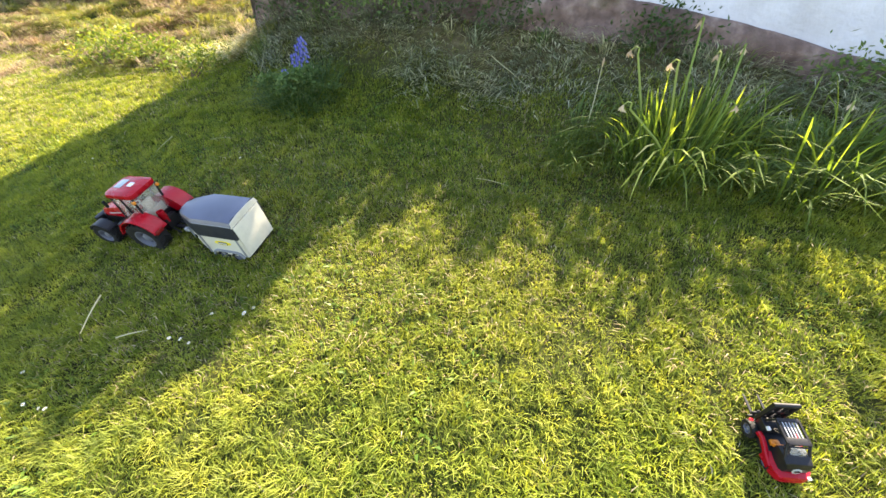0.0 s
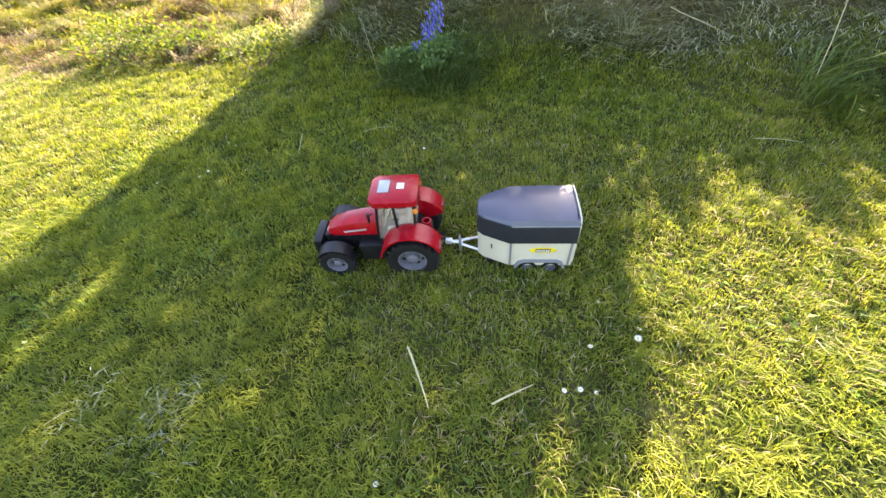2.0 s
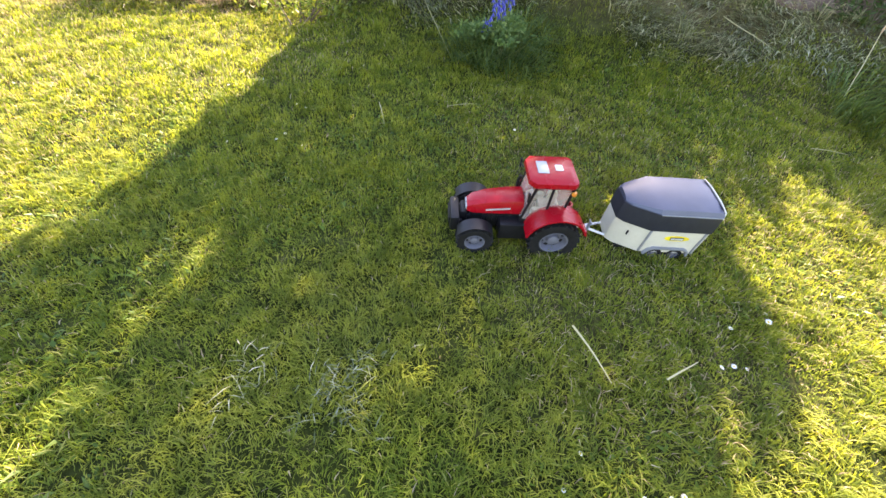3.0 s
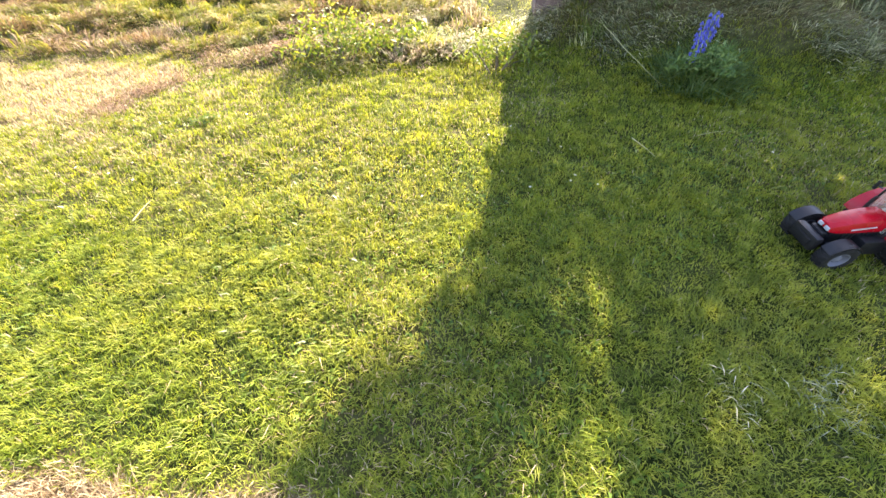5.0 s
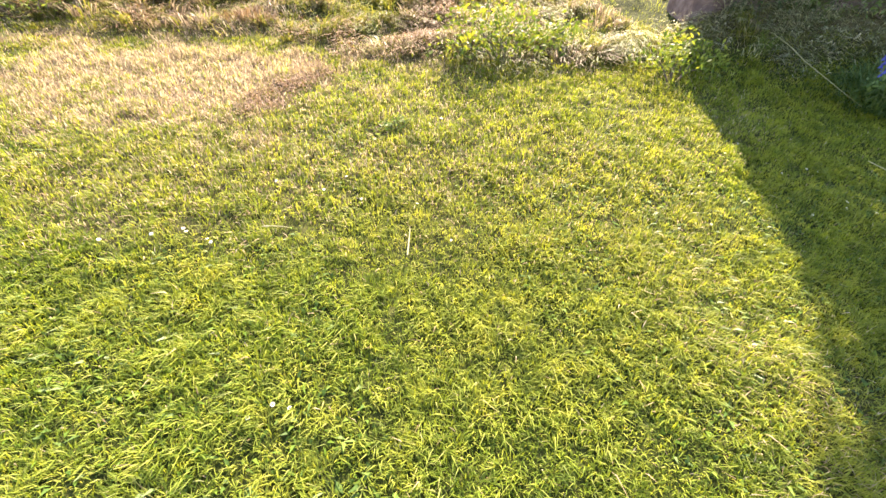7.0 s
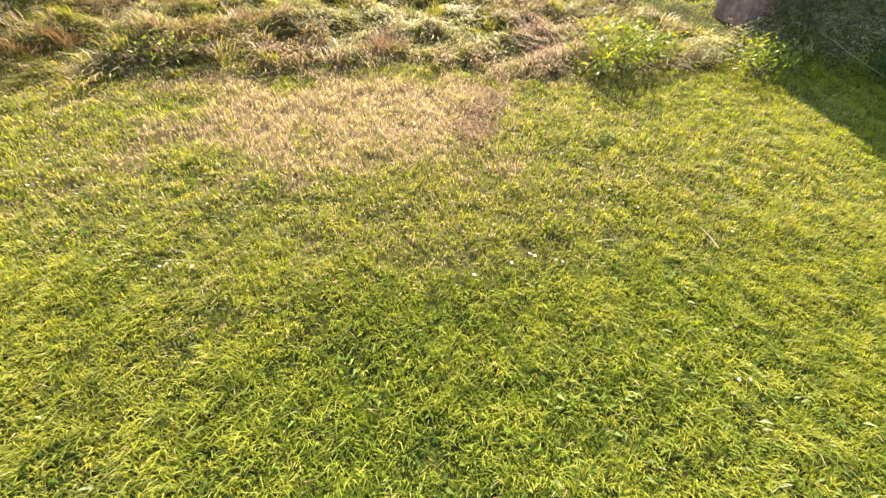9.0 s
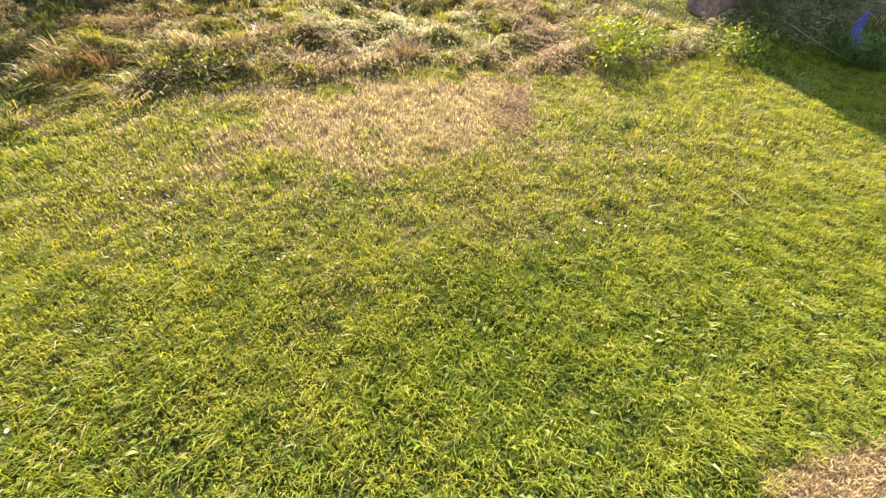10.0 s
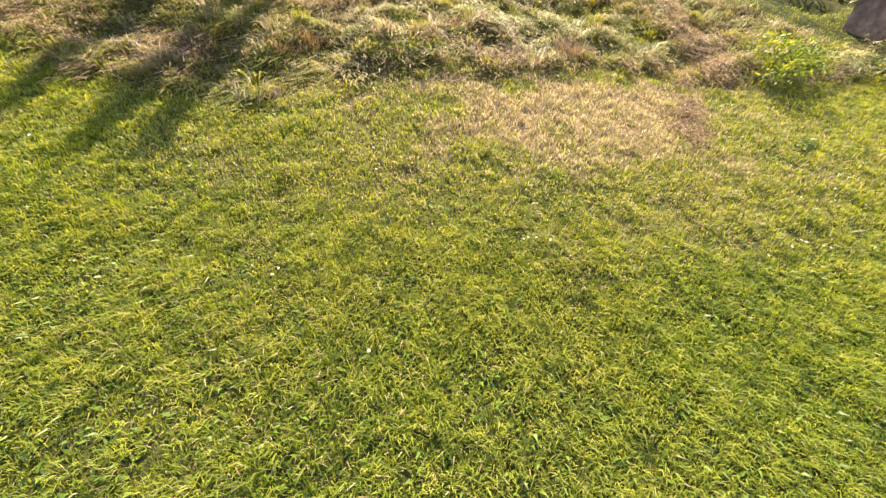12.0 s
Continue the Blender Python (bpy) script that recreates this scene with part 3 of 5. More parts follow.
def build_lawn(clear):
    rng = np.random.default_rng(1)
    x, y = sprinkle(rng, -7.4, 2.7, -0.5, 5.2, 69000)
    v = y - np.interp(x, LOW_X, LOW_Y)
    b = bank_at(x, y)
    dry = dry_at(x, y)
    tuft = np.clip(0.6 * value_noise(x, y, 11.0, 41) + 0.6 * value_noise(x, y, 27.0, 42) - 0.1, 0, 1)
    near = v < 1.1
    chance = np.where(near, 1.0, 0.62) * np.where(b < 0.05, 1, np.where(x > -1.1, np.where(b > 0.2, 0.07, 0.3), 0.15)) * (0.40 + 0.95 * tuft) * (1 - 0.2 * dry)
    keep = (v > -0.05) & (rng.uniform(0, 1, len(x)) < chance) & (b < 1.3) & keep_clear(x, y, clear)
    x, y, tuft, dry, v = x[keep], y[keep], tuft[keep], dry[keep], v[keep]
    n = len(x)
    h = (0.0115 + 0.0175 * tuft) * rng.uniform(0.6, 1.35, n) * (1 + 0.25 * dry)
    w = rng.uniform(0.0015, 0.0028, n) * np.where(v < 1.25, 1, 1.25)
    lean = np.abs(rng.normal(0.85, 0.48, n)) * (1 - 0.4 * dry)
    sway = 4 * np.pi * value_noise(x, y, 19.0, 43) + rng.normal(0, 1.25, n)
    ob = blades("lawn_grass", x, y, h, w, lean, M["lawn"], rng, np.clip(dry * 0.95 + 0.012, 0, 1), sway=sway)
    tagged(ob, "short mown lawn grass, yellow-green with dry patches", "grass", kind="stuff")


def build_weeds(clear):
    """Low broad leaves and clover among the grass."""
    rng = np.random.default_rng(6)
    x, y = sprinkle(rng, -7.0, 2.4, -0.4, 4.6, 2600)
    v = y - np.interp(x, LOW_X, LOW_Y)
    keep = (v > 0) & (bank_at(x, y) < 0) & (value_noise(x, y, 2.0, 45) > 0.5) & (dry_at(x, y) < 0.3) & keep_clear(x, y, clear)
    x, y = x[keep], y[keep]
    n = len(x)
    ob = blades("lawn_weeds", x, y, rng.uniform(0.010, 0.022, n), rng.uniform(0.006, 0.011, n), rng.uniform(0.5, 1.6, n), M["weed"], rng)
    tagged(ob, "low clover and broad weed leaves in the lawn", "weeds", kind="stuff")


def tufts(name, label, cx, cy, per, reach, height, width, lean, dry, mat, rng, flop):
    """Grass in tussocks: each root spot throws out a sheaf of blades leaning outwards and over."""
    n = len(cx)
    k = np.repeat(np.arange(n), per)
    m = len(k)
    a = rng.uniform(0, 2 * np.pi, m)
    r = np.repeat(reach, per) * np.sqrt(rng.uniform(0, 1, m))
    x, y = cx[k] + r * np.cos(a), cy[k] + r * np.sin(a)
    vx, vy = 0.9 * np.cos(a) + flop * np.cos(np.repeat(rng.uniform(0, 2 * np.pi, n), per)), 0.9 * np.sin(a) + flop * np.sin(np.repeat(rng.uniform(0, 2 * np.pi, n), per)) - 0.3
    ob = blades(name, x, y, np.repeat(height, per) * rng.uniform(0.5, 1.25, m), rng.uniform(*width, m), np.abs(rng.normal(lean, 0.35, m)), mat, rng, np.repeat(dry, per), sway=np.arctan2(vy, vx) + rng.normal(0, 0.35, m))
    return tagged(ob, label, "grass", kind="stuff")


def sheaves(name, label, category, cx, cy, per, spread, height, width, lean, ang, dry, mat, rng, lift, stray=0.3):
    """Swaths of fallen stems: each spot holds stems lying roughly the same way."""
    n = len(cx)
    k = np.repeat(np.arange(n), per)
    m = len(k)
    along, across = rng.normal(0, spread[0], m), rng.normal(0, spread[1], m)
    ca, sa = np.cos(ang[k]), np.sin(ang[k])
    x, y = cx[k] + along * ca - across * sa, cy[k] + along * sa + across * ca
    ob = blades(name, x, y, rng.uniform(*height, m), rng.uniform(*width, m), rng.uniform(*lean, m), mat, rng, np.repeat(dry, per), lift=rng.uniform(0, lift, m), sway=ang[k] + rng.normal(0, stray, m))
    return tagged(ob, label, category, kind="stuff")


def build_rough():
    rng = np.random.default_rng(2)
    front = lambda x, y: (WALL_N.x * (x - WALL_A.x) + WALL_N.y * (y - WALL_A.y) < -0.02) | (x < -1.15)
    x, y = sprinkle(rng, -7.6, -0.7, 2.2, 7.0, 8200)
    b = bank_at(x, y)
    keep = (b > -0.04) & (b < 2.8) & (rng.uniform(0, 1, len(x)) < np.where(b > 0.35, 0.62, 1.0) * (0.30 + 0.9 * value_noise(x, y, 4.0, 51))) & front(x, y)
    x, y, b = x[keep], y[keep], b[keep]
    n = len(x)
    h = np.maximum((0.020 + 0.040 * value_noise(x, y, 5.0, 52)) * rng.uniform(0.6, 1.4, n) * smooth(-0.1, 0.3, b), 0.02)
    dry = np.clip(0.10 + 0.80 * smooth(0.45, 0.72, value_noise(x, y, 2.1, 54)), 0, 0.9)
    dry = np.maximum(dry, dry_at(x, y))
    comb = 2.2 + 2.6 * value_noise(x, y, 1.4, 59) + rng.normal(0, 0.9, n)
    ob = blades("rough_grass", x, y, h, rng.uniform(0.0025, 0.0050, n), np.abs(rng.normal(1.4, 0.6, n)), M["rough"], rng, dry, sway=comb)
    tagged(ob, "rough unmown grass on the bank", "grass", kind="stuff")
    # tussocks
    cx, cy = sprinkle(rng, -7.4, -0.9, 2.4, 6.6, 75)
    b = bank_at(cx, cy)
    keep = (b > 0.03) & (b < 2.4) & front(cx, cy) & (dry_at(cx, cy) < 0.4)
    cx, cy, b = cx[keep], cy[keep], b[keep]
    n = len(cx)
    dry = np.where(value_noise(cx, cy, 3.1, 56) + rng.normal(0, 0.12, n) > 0.56, 0.75, 0.06)
    tufts("tussocks", "tussocks of long green and dead straw-coloured grass", cx, cy, 44, rng.uniform(0.015, 0.06, n), rng.uniform(0.035, 0.100, n), (0.0032, 0.0066), 1.15, dry, M["rough"], rng, 1.3)
    # flattened swaths of long stems, combed over one another
    cx, cy = sprinkle(rng, -7.0, -1.3, 2.8, 6.4, 125)
    b = bank_at(cx, cy)
    keep = (b > 0.02) & (b < 2.2) & front(cx, cy) & (value_noise(cx, cy, 1.6, 58) > 0.26) & (dry_at(cx, cy) < 0.2)
    cx, cy = cx[keep], cy[keep]
    n = len(cx)
    ang = 1.9 + 3.2 * value_noise(cx, cy, 2.3, 59) + rng.normal(0, 0.45, n)
    wither = value_noise(cx, cy, 2.9, 57) + rng.normal(0, 0.14, n)
    sheaves("grass_swaths", "flattened swaths of cut grass, tan and grey-green", "grass", cx, cy, 50, (0.06, 0.035), (0.012, 0.030), (0.0028, 0.0058), (2.2, 5.5), ang, np.where(wither > 0.64, 0.85, np.where(wither > 0.52, 0.4, 0.05)), M["rough"], rng, 0.035, 0.22)
    # brown dead tussocks
    cx, cy = np.array([-4.62, -4.55, -4.70, -4.20, -4.05, -3.30, -3.20, -2.55, -2.45, -5.20, -3.75]), np.array([4.45, 4.38, 4.36, 4.05, 4.10, 3.75, 3.70, 3.30, 3.36, 4.70, 4.25])
    n = len(cx)
    tufts("dead_tussocks", "brown dead tussocks among the rough grass", cx, cy, 150, rng.uniform(0.05, 0.09, n), rng.uniform(0.05, 0.10, n), (0.002, 0.004), 0.9, np.zeros(n), M["dead"], rng, 0.8)
    # brown patches of dead, trodden-down stems
    cx, cy = sprinkle(rng, -7.0, -1.5, 2.8, 5.6, 110)
    b = bank_at(cx, cy)
    keep = (b > 0.12) & (b < 1.8) & front(cx, cy) & (value_noise(cx, cy, 2.7, 71) > 0.60)
    cx, cy = cx[keep], cy[keep]
    n = len(cx)
    ang = 2.4 + 2.4 * value_noise(cx, cy, 1.5, 72) + rng.normal(0, 0.3, n)
    sheaves("dead_swaths", "brown patches of dead stems lying on the bank", "grass", cx, cy, 60, (0.06, 0.04), (0.012, 0.032), (0.0025, 0.005), (1.2, 4.5), ang, np.zeros(n), M["dead"], rng, 0.05, 0.5)
    # a narrow dark brown streak of stems across the scorched turf
    f = np.linspace(0, 1, 9)
    cx, cy = -3.01 - 0.30 * f + rng.normal(0, 0.025, 9), 3.10 - 0.26 * f + rng.normal(0, 0.025, 9)
    sheaves("dead_thatch", "streak of dark brown stems in the scorched turf", "grass", cx, cy, 230, (0.045, 0.03), (0.008, 0.022), (0.002, 0.004), (0.5, 2.5), rng.uniform(0, 6.28, 9), np.zeros(9), M["dead"], rng, 0.025, 1.2)
    x, y = sprinkle(rng, -14, 6, 3.0, 16, 420)
    keep = (bank_at(x, y) > 1.6) & ((WALL_N.x * (x - WALL_A.x) + WALL_N.y * (y - WALL_A.y) > 0.6) | (x < -1.4))
    x, y = x[keep], y[keep]
    n = len(x)
    ob = blades("far_grass", x, y, rng.uniform(0.06, 0.24, n), rng.uniform(0.008, 0.018, n), np.abs(rng.normal(0.9, 0.5, n)), M["rough"], rng, np.clip(0.1 + value_noise(x, y, 0.9, 55) * 0.6, 0, 1))
    tagged(ob, "tall meadow grass further up the slope", "grass", kind="stuff")


def build_hay():
    """Raked cuttings lying along the foot of the wall and in small heaps on the lawn."""
    rng = np.random.default_rng(3)
    cx, cy = sprinkle(rng, -1.5, 3.2, 0.3, 3.2, 150)
    b = bank_at(cx, cy) + 0.3 * (value_noise(cx, cy, 4.0, 63) - 0.5)
    keep = (b > 0.02) & (WALL_N.x * (cx - WALL_A.x) + WALL_N.y * (cy - WALL_A.y) < -0.06) & (rng.uniform(0, 1, len(cx)) < 0.6 + 0.6 * value_noise(cx, cy, 3.2, 61))
    cx, cy = cx[keep], cy[keep]
    n = len(cx)
    ang = 2 * np.pi * value_noise(cx, cy, 1.7, 62) * 1.4 + rng.normal(0, 0.4, n)
    sheaves("hay", "grey-green cut hay strewn along the wall foot", "hay", cx, cy, 64, (0.06, 0.04), (0.014, 0.042), (0.0024, 0.0052), (1.4, 7.0), ang, np.zeros(n), M["hay"], rng, 0.06, 0.65)
    cx, cy = sprinkle(rng, -1.3, 3.2, 0.3, 3.2, 40)
    keep = (bank_at(cx, cy) > 0.05) & (WALL_N.x * (cx - WALL_A.x) + WALL_N.y * (cy - WALL_A.y) < -0.06)
    cx, cy = cx[keep], cy[keep]
    n = len(cx)
    tufts("hay_stubble", "pale upright stubble and regrowth among the cut hay", cx, cy, 26, rng.uniform(0.02, 0.06, n), rng.uniform(0.05, 0.12, n), (0.0022, 0.0046), 0.6, np.zeros(n), M["hay"], rng, 0.6)
    keep = rng.uniform(0, 1, n) < 0.45
    cx, cy, n = cx[keep] + 0.07, cy[keep] - 0.04, int(keep.sum())
    tufts("wall_foot_grass", "dark green grass growing through the cut hay", cx, cy, 55, rng.uniform(0.03, 0.08, n), rng.uniform(0.05, 0.11, n), (0.0025, 0.005), 1.0, np.zeros(n), M["clump"], rng, 1.0)
    cx, cy = rng.uniform(0.55, 1.85, 60), rng.uniform(-0.16, 0.20, 60)
    cy = 1.10 - 0.40 * (cx - 0.95) + cy
    tufts("long_grass", "long dark green grass round the foot of the daffodils", cx, cy, 60, rng.uniform(0.03, 0.08, 60), rng.uniform(0.06, 0.15, 60), (0.003, 0.006), 1.1, np.zeros(60), M["clump"], rng, 1.0)
    cx, cy = np.array([-1.62, -1.50, -1.45, -1.43]), np.array([0.89, 0.81, 0.78, 0.83])
    sheaves("hay_wisps", "small wisps of grey straw lying on the lawn", "hay", cx, cy, 60, (0.035, 0.025), (0.006, 0.013), (0.0014, 0.0024), (1.5, 5.0), rng.uniform(0, 6.28, 4), np.zeros(4), M["hay"], rng, 0.035, 1.6)


# ---- toy tractor ----
def wheel(name, parent, r, w, at, lugs):
    """Tyre with slanted lugs, and a dished rim."""
    hub = new(name)
    hub.parent = parent
    hub.location = at
    bm = bmesh.new()
    lathe(bm, [(r * 0.54, -w * 0.42), (r * 0.80, -w * 0.50), (r * 0.93, -w * 0.46), (r * 0.97, -w * 0.2), (r * 0.97, w * 0.2), (r * 0.93, w * 0.46), (r * 0.80, w * 0.50), (r * 0.54, w * 0.42)], 36, close=True)
    for k in range(lugs):
        for s in (-1, 1):
            a = 2 * math.pi * (k + (0.5 if s > 0 else 0)) / lugs
            m = Matrix.Rotation(-a, 4, "Y") @ Matrix.Translation((r * 0.965, s * w * 0.23, 0)) @ Matrix.Rotation(radians(32 * s), 4, "X")
            box(bm, (-r * 0.06, -w * 0.25, -r * 0.04), (r * 0.05, w * 0.25, r * 0.04), 0, m)
    part("tyre", bm, M["tyre"], hub, "black rubber tyre")
    bm = bmesh.new()
    lathe(bm, [(r * 0.56, -w * 0.44), (r * 0.52, -w * 0.44), (r * 0.50, -w * 0.30), (r * 0.46, -w * 0.03), (r * 0.26, -w * 0.10), (r * 0.23, -w * 0.30), (r * 0.13, -w * 0.36), (r * 0.01, -w * 0.36), (r * 0.01, w * 0.36), (r * 0.13, w * 0.36), (r * 0.23, w * 0.30), (r * 0.26, w * 0.10), (r * 0.46, w * 0.05), (r * 0.50, w * 0.30), (r * 0.52, w * 0.44), (r * 0.56, w * 0.44)], 28, close=True)
    for k in range(8):
        for s in (-1, 1):
            a = 2 * math.pi * k / 8
            lathe(bm, [(r * 0.035, -0.0012), (r * 0.035, 0.0012)], 8, Matrix.Translation((r * 0.37 * math.cos(a), s * w * 0.085, r * 0.37 * math.sin(a))))
    part("rim", bm, M["rim"], hub, "grey rim")
    bm = bmesh.new()
    for k in range(8):
        for s in (-1, 1):
            a = 2 * math.pi * (k + 0.5) / 8
            m = Matrix.Rotation(-a, 4, "Y") @ Matrix.Translation((r * 0.40, s * w * 0.05, 0))
            box(bm, (-r * 0.055, -w * 0.045, -r * 0.075), (r * 0.065, w * 0.045, r * 0.075), r * 0.02, m)
    part("rim_slots", bm, M["black"], hub, "dark slots of the rim")
    return hub


def arch(bm, r0, r1, a0, a1, y0, y1, steps=14):
    """A curved mudguard: an arc in the x-z plane between two radii, from y0 to y1."""
    secs = []
    for k in range(steps + 1):
        a = radians(a0 + (a1 - a0) * k / steps)
        c, s = math.cos(a), math.sin(a)
        secs.append([(r0 * c, y0, r0 * s), (r1 * c, y0, r1 * s), (r1 * c, y1, r1 * s), (r0 * c, y1, r0 * s)])
    loft(bm, secs)


def move(bm, x, z):
    bmesh.ops.translate(bm, vec=(x, 0, z), verts=bm.verts)


def build_tractor(pose_m):
    t = tagged(new("toy_tractor"), "red toy tractor with black tyres and grey rims on the lawn", "toy tractor")
    for s in (1, -1):
        wheel("wheel", t, 0.059, 0.044, (-0.075, s * 0.066, 0.059), 20)
        wheel("wheel", t, 0.043, 0.036, (0.106, s * 0.062, 0.043), 18)
    bm = bmesh.new()
    box(bm, (-0.105, -0.022, 0.040), (0.125, 0.022, 0.078), 0.004)
    box(bm, (-0.085, -0.055, 0.055), (-0.065, 0.055, 0.071), 0.003)
    box(bm, (0.098, -0.052, 0.042), (0.114, 0.052, 0.056), 0.003)
    box(bm, (-0.034, -0.056, 0.034), (0.050, -0.020, 0.082), 0.005)
    box(bm, (-0.034, 0.020, 0.034), (0.050, 0.056, 0.082), 0.005)
    part("chassis", bm, M["black"], t, "black chassis with side tanks")
    bm = bmesh.new()
    secs = []
    for x, hw, z0, z1 in ((0.000, 0.031, 0.094, 0.133), (0.035, 0.031, 0.094, 0.131), (0.080, 0.029, 0.092, 0.124), (0.112, 0.026, 0.090, 0.114), (0.126, 0.020, 0.090, 0.104)):
        secs.append([(x, -hw, z0), (x, -hw, z1 - 0.014), (x, -hw * 0.82, z1 - 0.004), (x, -hw * 0.35, z1), (x, hw * 0.35, z1), (x, hw * 0.82, z1 - 0.004), (x, hw, z1 - 0.014), (x, hw, z0)])
    loft(bm, secs)
    hood = part("hood", bm, M["red"], t, "glossy red hood", smooth=35)
    bm = bmesh.new()
    loft(bm, [[(x, -w, 0.056), (x, -w, z), (x, w, z), (x, w, 0.056)] for x, w, z in ((0.000, 0.026, 0.0945), (0.080, 0.0255, 0.0925), (0.118, 0.022, 0.0905))])
    for sd in (1, -1):
        for k in range(6):
            box(bm, (0.022 + 0.012 * k, sd * 0.0262 - 0.0012, 0.064), (0.029 + 0.012 * k, sd * 0.0262 + 0.0012, 0.088), 0.0005)
    part("engine_side", bm, M["black"], t, "black louvred engine sides")
    for s in (1, -1):
        bm = bmesh.new()
        box(bm, (-0.028, -0.0006, -0.0022), (0.028, 0.0006, 0.0022), 0, Matrix.Translation((0.056, s * 0.0304, 0.107)) @ Matrix.Rotation(radians(9), 4, "Y") @ Matrix.Rotation(radians(-2.4 * s), 4, "Z"))
        part("stripe", bm, M["silver"], hood, "silver stripe")
        bm = bmesh.new()
        box(bm, (0.112, s * 0.010 - 0.007, 0.090), (0.129, s * 0.010 + 0.007, 0.100), 0.002)
        part("headlight", bm, M["pane_grey"], hood, "clear headlight")
    bm = bmesh.new()
    box(bm, (0.124, -0.020, 0.052), (0.138, 0.020, 0.086), 0.003)
    for k in range(5):
        box(bm, (0.1375, -0.017, 0.055 + 0.006 * k), (0.1395, 0.017, 0.058 + 0.006 * k))
    part("grille", bm, M["black"], t, "black grille")
    bm = bmesh.new()
    box(bm, (0.142, -0.036, 0.042), (0.164, 0.040, 0.084), 0.007)
    box(bm, (0.134, -0.030, 0.048), (0.144, -0.022, 0.066))
    box(bm, (0.134, 0.022, 0.048), (0.144, 0.030, 0.066))
    box(bm, (0.162, -0.026, 0.052), (0.167, 0.028, 0.072), 0.002)
    part("front_weight", bm, M["black"], t, "black front weight")
    # cab
    cab = new("cab")
    cab.parent = t
    bm = bmesh.new()
    box(bm, (-0.088, -0.043, 0.070), (0.004, 0.043, 0.092), 0.004)
    for s in (1, -1):
        for a, b in (((0.003, 0.040, 0.088), (-0.012, 0.044, 0.186)), ((-0.048, 0.046, 0.088), (-0.048, 0.045, 0.186)), ((-0.084, 0.043, 0.088), (-0.092, 0.044, 0.186))):
            tube(bm, [(a[0], s * a[1], a[2]), (b[0], s * b[1], b[2])], 0.0032, 6)
    part("frame", bm, M["black"], cab, "black cab frame")
    for s in (1, -1):
        bm = bmesh.new()
        loft(bm, [[(0.001, s * y, 0.092), (-0.011, s * (y + 0.003), 0.184), (-0.047, s * (y + 0.004), 0.184), (-0.047, s * (y + 0.004), 0.092)] for y in (0.0400, 0.0412)])
        part("side_window", bm, M["glass"], cab, "clear plastic window")
        bm = bmesh.new()
        loft(bm, [[(-0.049, s * y, 0.092), (-0.049, s * y, 0.184), (-0.090, s * y, 0.184), (-0.083, s * y, 0.092)] for y in (0.0425, 0.0437)])
        part("side_window", bm, M["glass"], cab, "clear plastic window")
    bm = bmesh.new()
    loft(bm, [[(0.003 + d, -0.037, 0.092), (-0.012 + d, -0.041, 0.184), (-0.012 + d, 0.041, 0.184), (0.003 + d, 0.037, 0.092)] for d in (0, 0.0012)])
    part("windscreen", bm, M["glass"], cab, "clear plastic windscreen")
    bm = bmesh.new()
    loft(bm, [[(-0.084 + d, -0.039, 0.092), (-0.092 + d, -0.041, 0.184), (-0.092 + d, 0.041, 0.184), (-0.084 + d, 0.039, 0.092)] for d in (0, 0.0012)])
    part("rear_window", bm, M["glass"], cab, "clear plastic rear window")
    bm = bmesh.new()
    secs = []
    for z, g in ((0.184, 0.0), (0.190, 0.004), (0.200, 0.003), (0.205, -0.006)):
        x0, x1, y = -0.096 - g, 0.002 + g, 0.0445 + g
        secs.append([(x0 + 0.008, -y, z), (x1 - 0.012, -y, z), (x1, -y + 0.014, z), (x1, y - 0.014, z), (x1 - 0.012, y, z), (x0 + 0.008, y, z), (x0, y - 0.008, z), (x0, -y + 0.008, z)])
    loft(bm, secs)
    part("roof", bm, M["red"], cab, "glossy red cab roof", smooth=30)
    bm = bmesh.new()
    box(bm, (-0.038, -0.022, 0.2035), (-0.014, 0.018, 0.2068), 0.001)
    part("skylight", bm, M["pane_grey"], cab, "pale grey roof skylight")
    bm = bmesh.new()
    box(bm, (-0.070, -0.010, 0.2035), (-0.054, 0.008, 0.2074), 0.001)
    part("roof_hatch", bm, M["white_panel"], cab, "small white roof hatch")
    bm = bmesh.new()
    box(bm, (-0.070, -0.018, 0.088), (-0.040, 0.018, 0.106), 0.004)
    box(bm, (-0.074, -0.018, 0.100), (-0.064, 0.018, 0.150), 0.004)
    box(bm, (-0.082, -0.034, 0.090), (-0.076, 0.034, 0.120), 0.002)
    box(bm, (-0.060, 0.022, 0.090), (-0.020, 0.034, 0.112), 0.003)
    box(bm, (-0.060, -0.034, 0.090), (-0.020, -0.022, 0.112), 0.003)
    part("seat", bm, M["interior"], cab, "beige seat and consoles")
    bm = bmesh.new()
    lathe(bm, [(0.011, -0.0012), (0.014, -0.0012), (0.014, 0.0012), (0.011, 0.0012)], 18, Matrix.Translation((-0.018, 0, 0.128)) @ Matrix.Rotation(radians(60), 4, "Y") @ Matrix.Rotation(radians(90), 4, "X"), close=True)
    tube(bm, [(-0.004, 0, 0.092), (-0.018, 0, 0.128)], 0.0025)
    part("steering_wheel", bm, M["interior"], cab)
    for s in (1, -1):
        bm = bmesh.new()
        lathe(bm, [(0.004, -0.005), (0.0055, -0.003), (0.0055, 0.003), (0.004, 0.005)], 12, Matrix.Translation((-0.094, s * 0.047, 0.176)) @ Matrix.Rotation(radians(90), 4, "X"))
        part("beacon", bm, M["orange"], cab, "orange lamp")
        bm = bmesh.new()
        tube(bm, [(0.000, s * 0.044, 0.170), (0.006, s * 0.056, 0.174)], 0.0015)
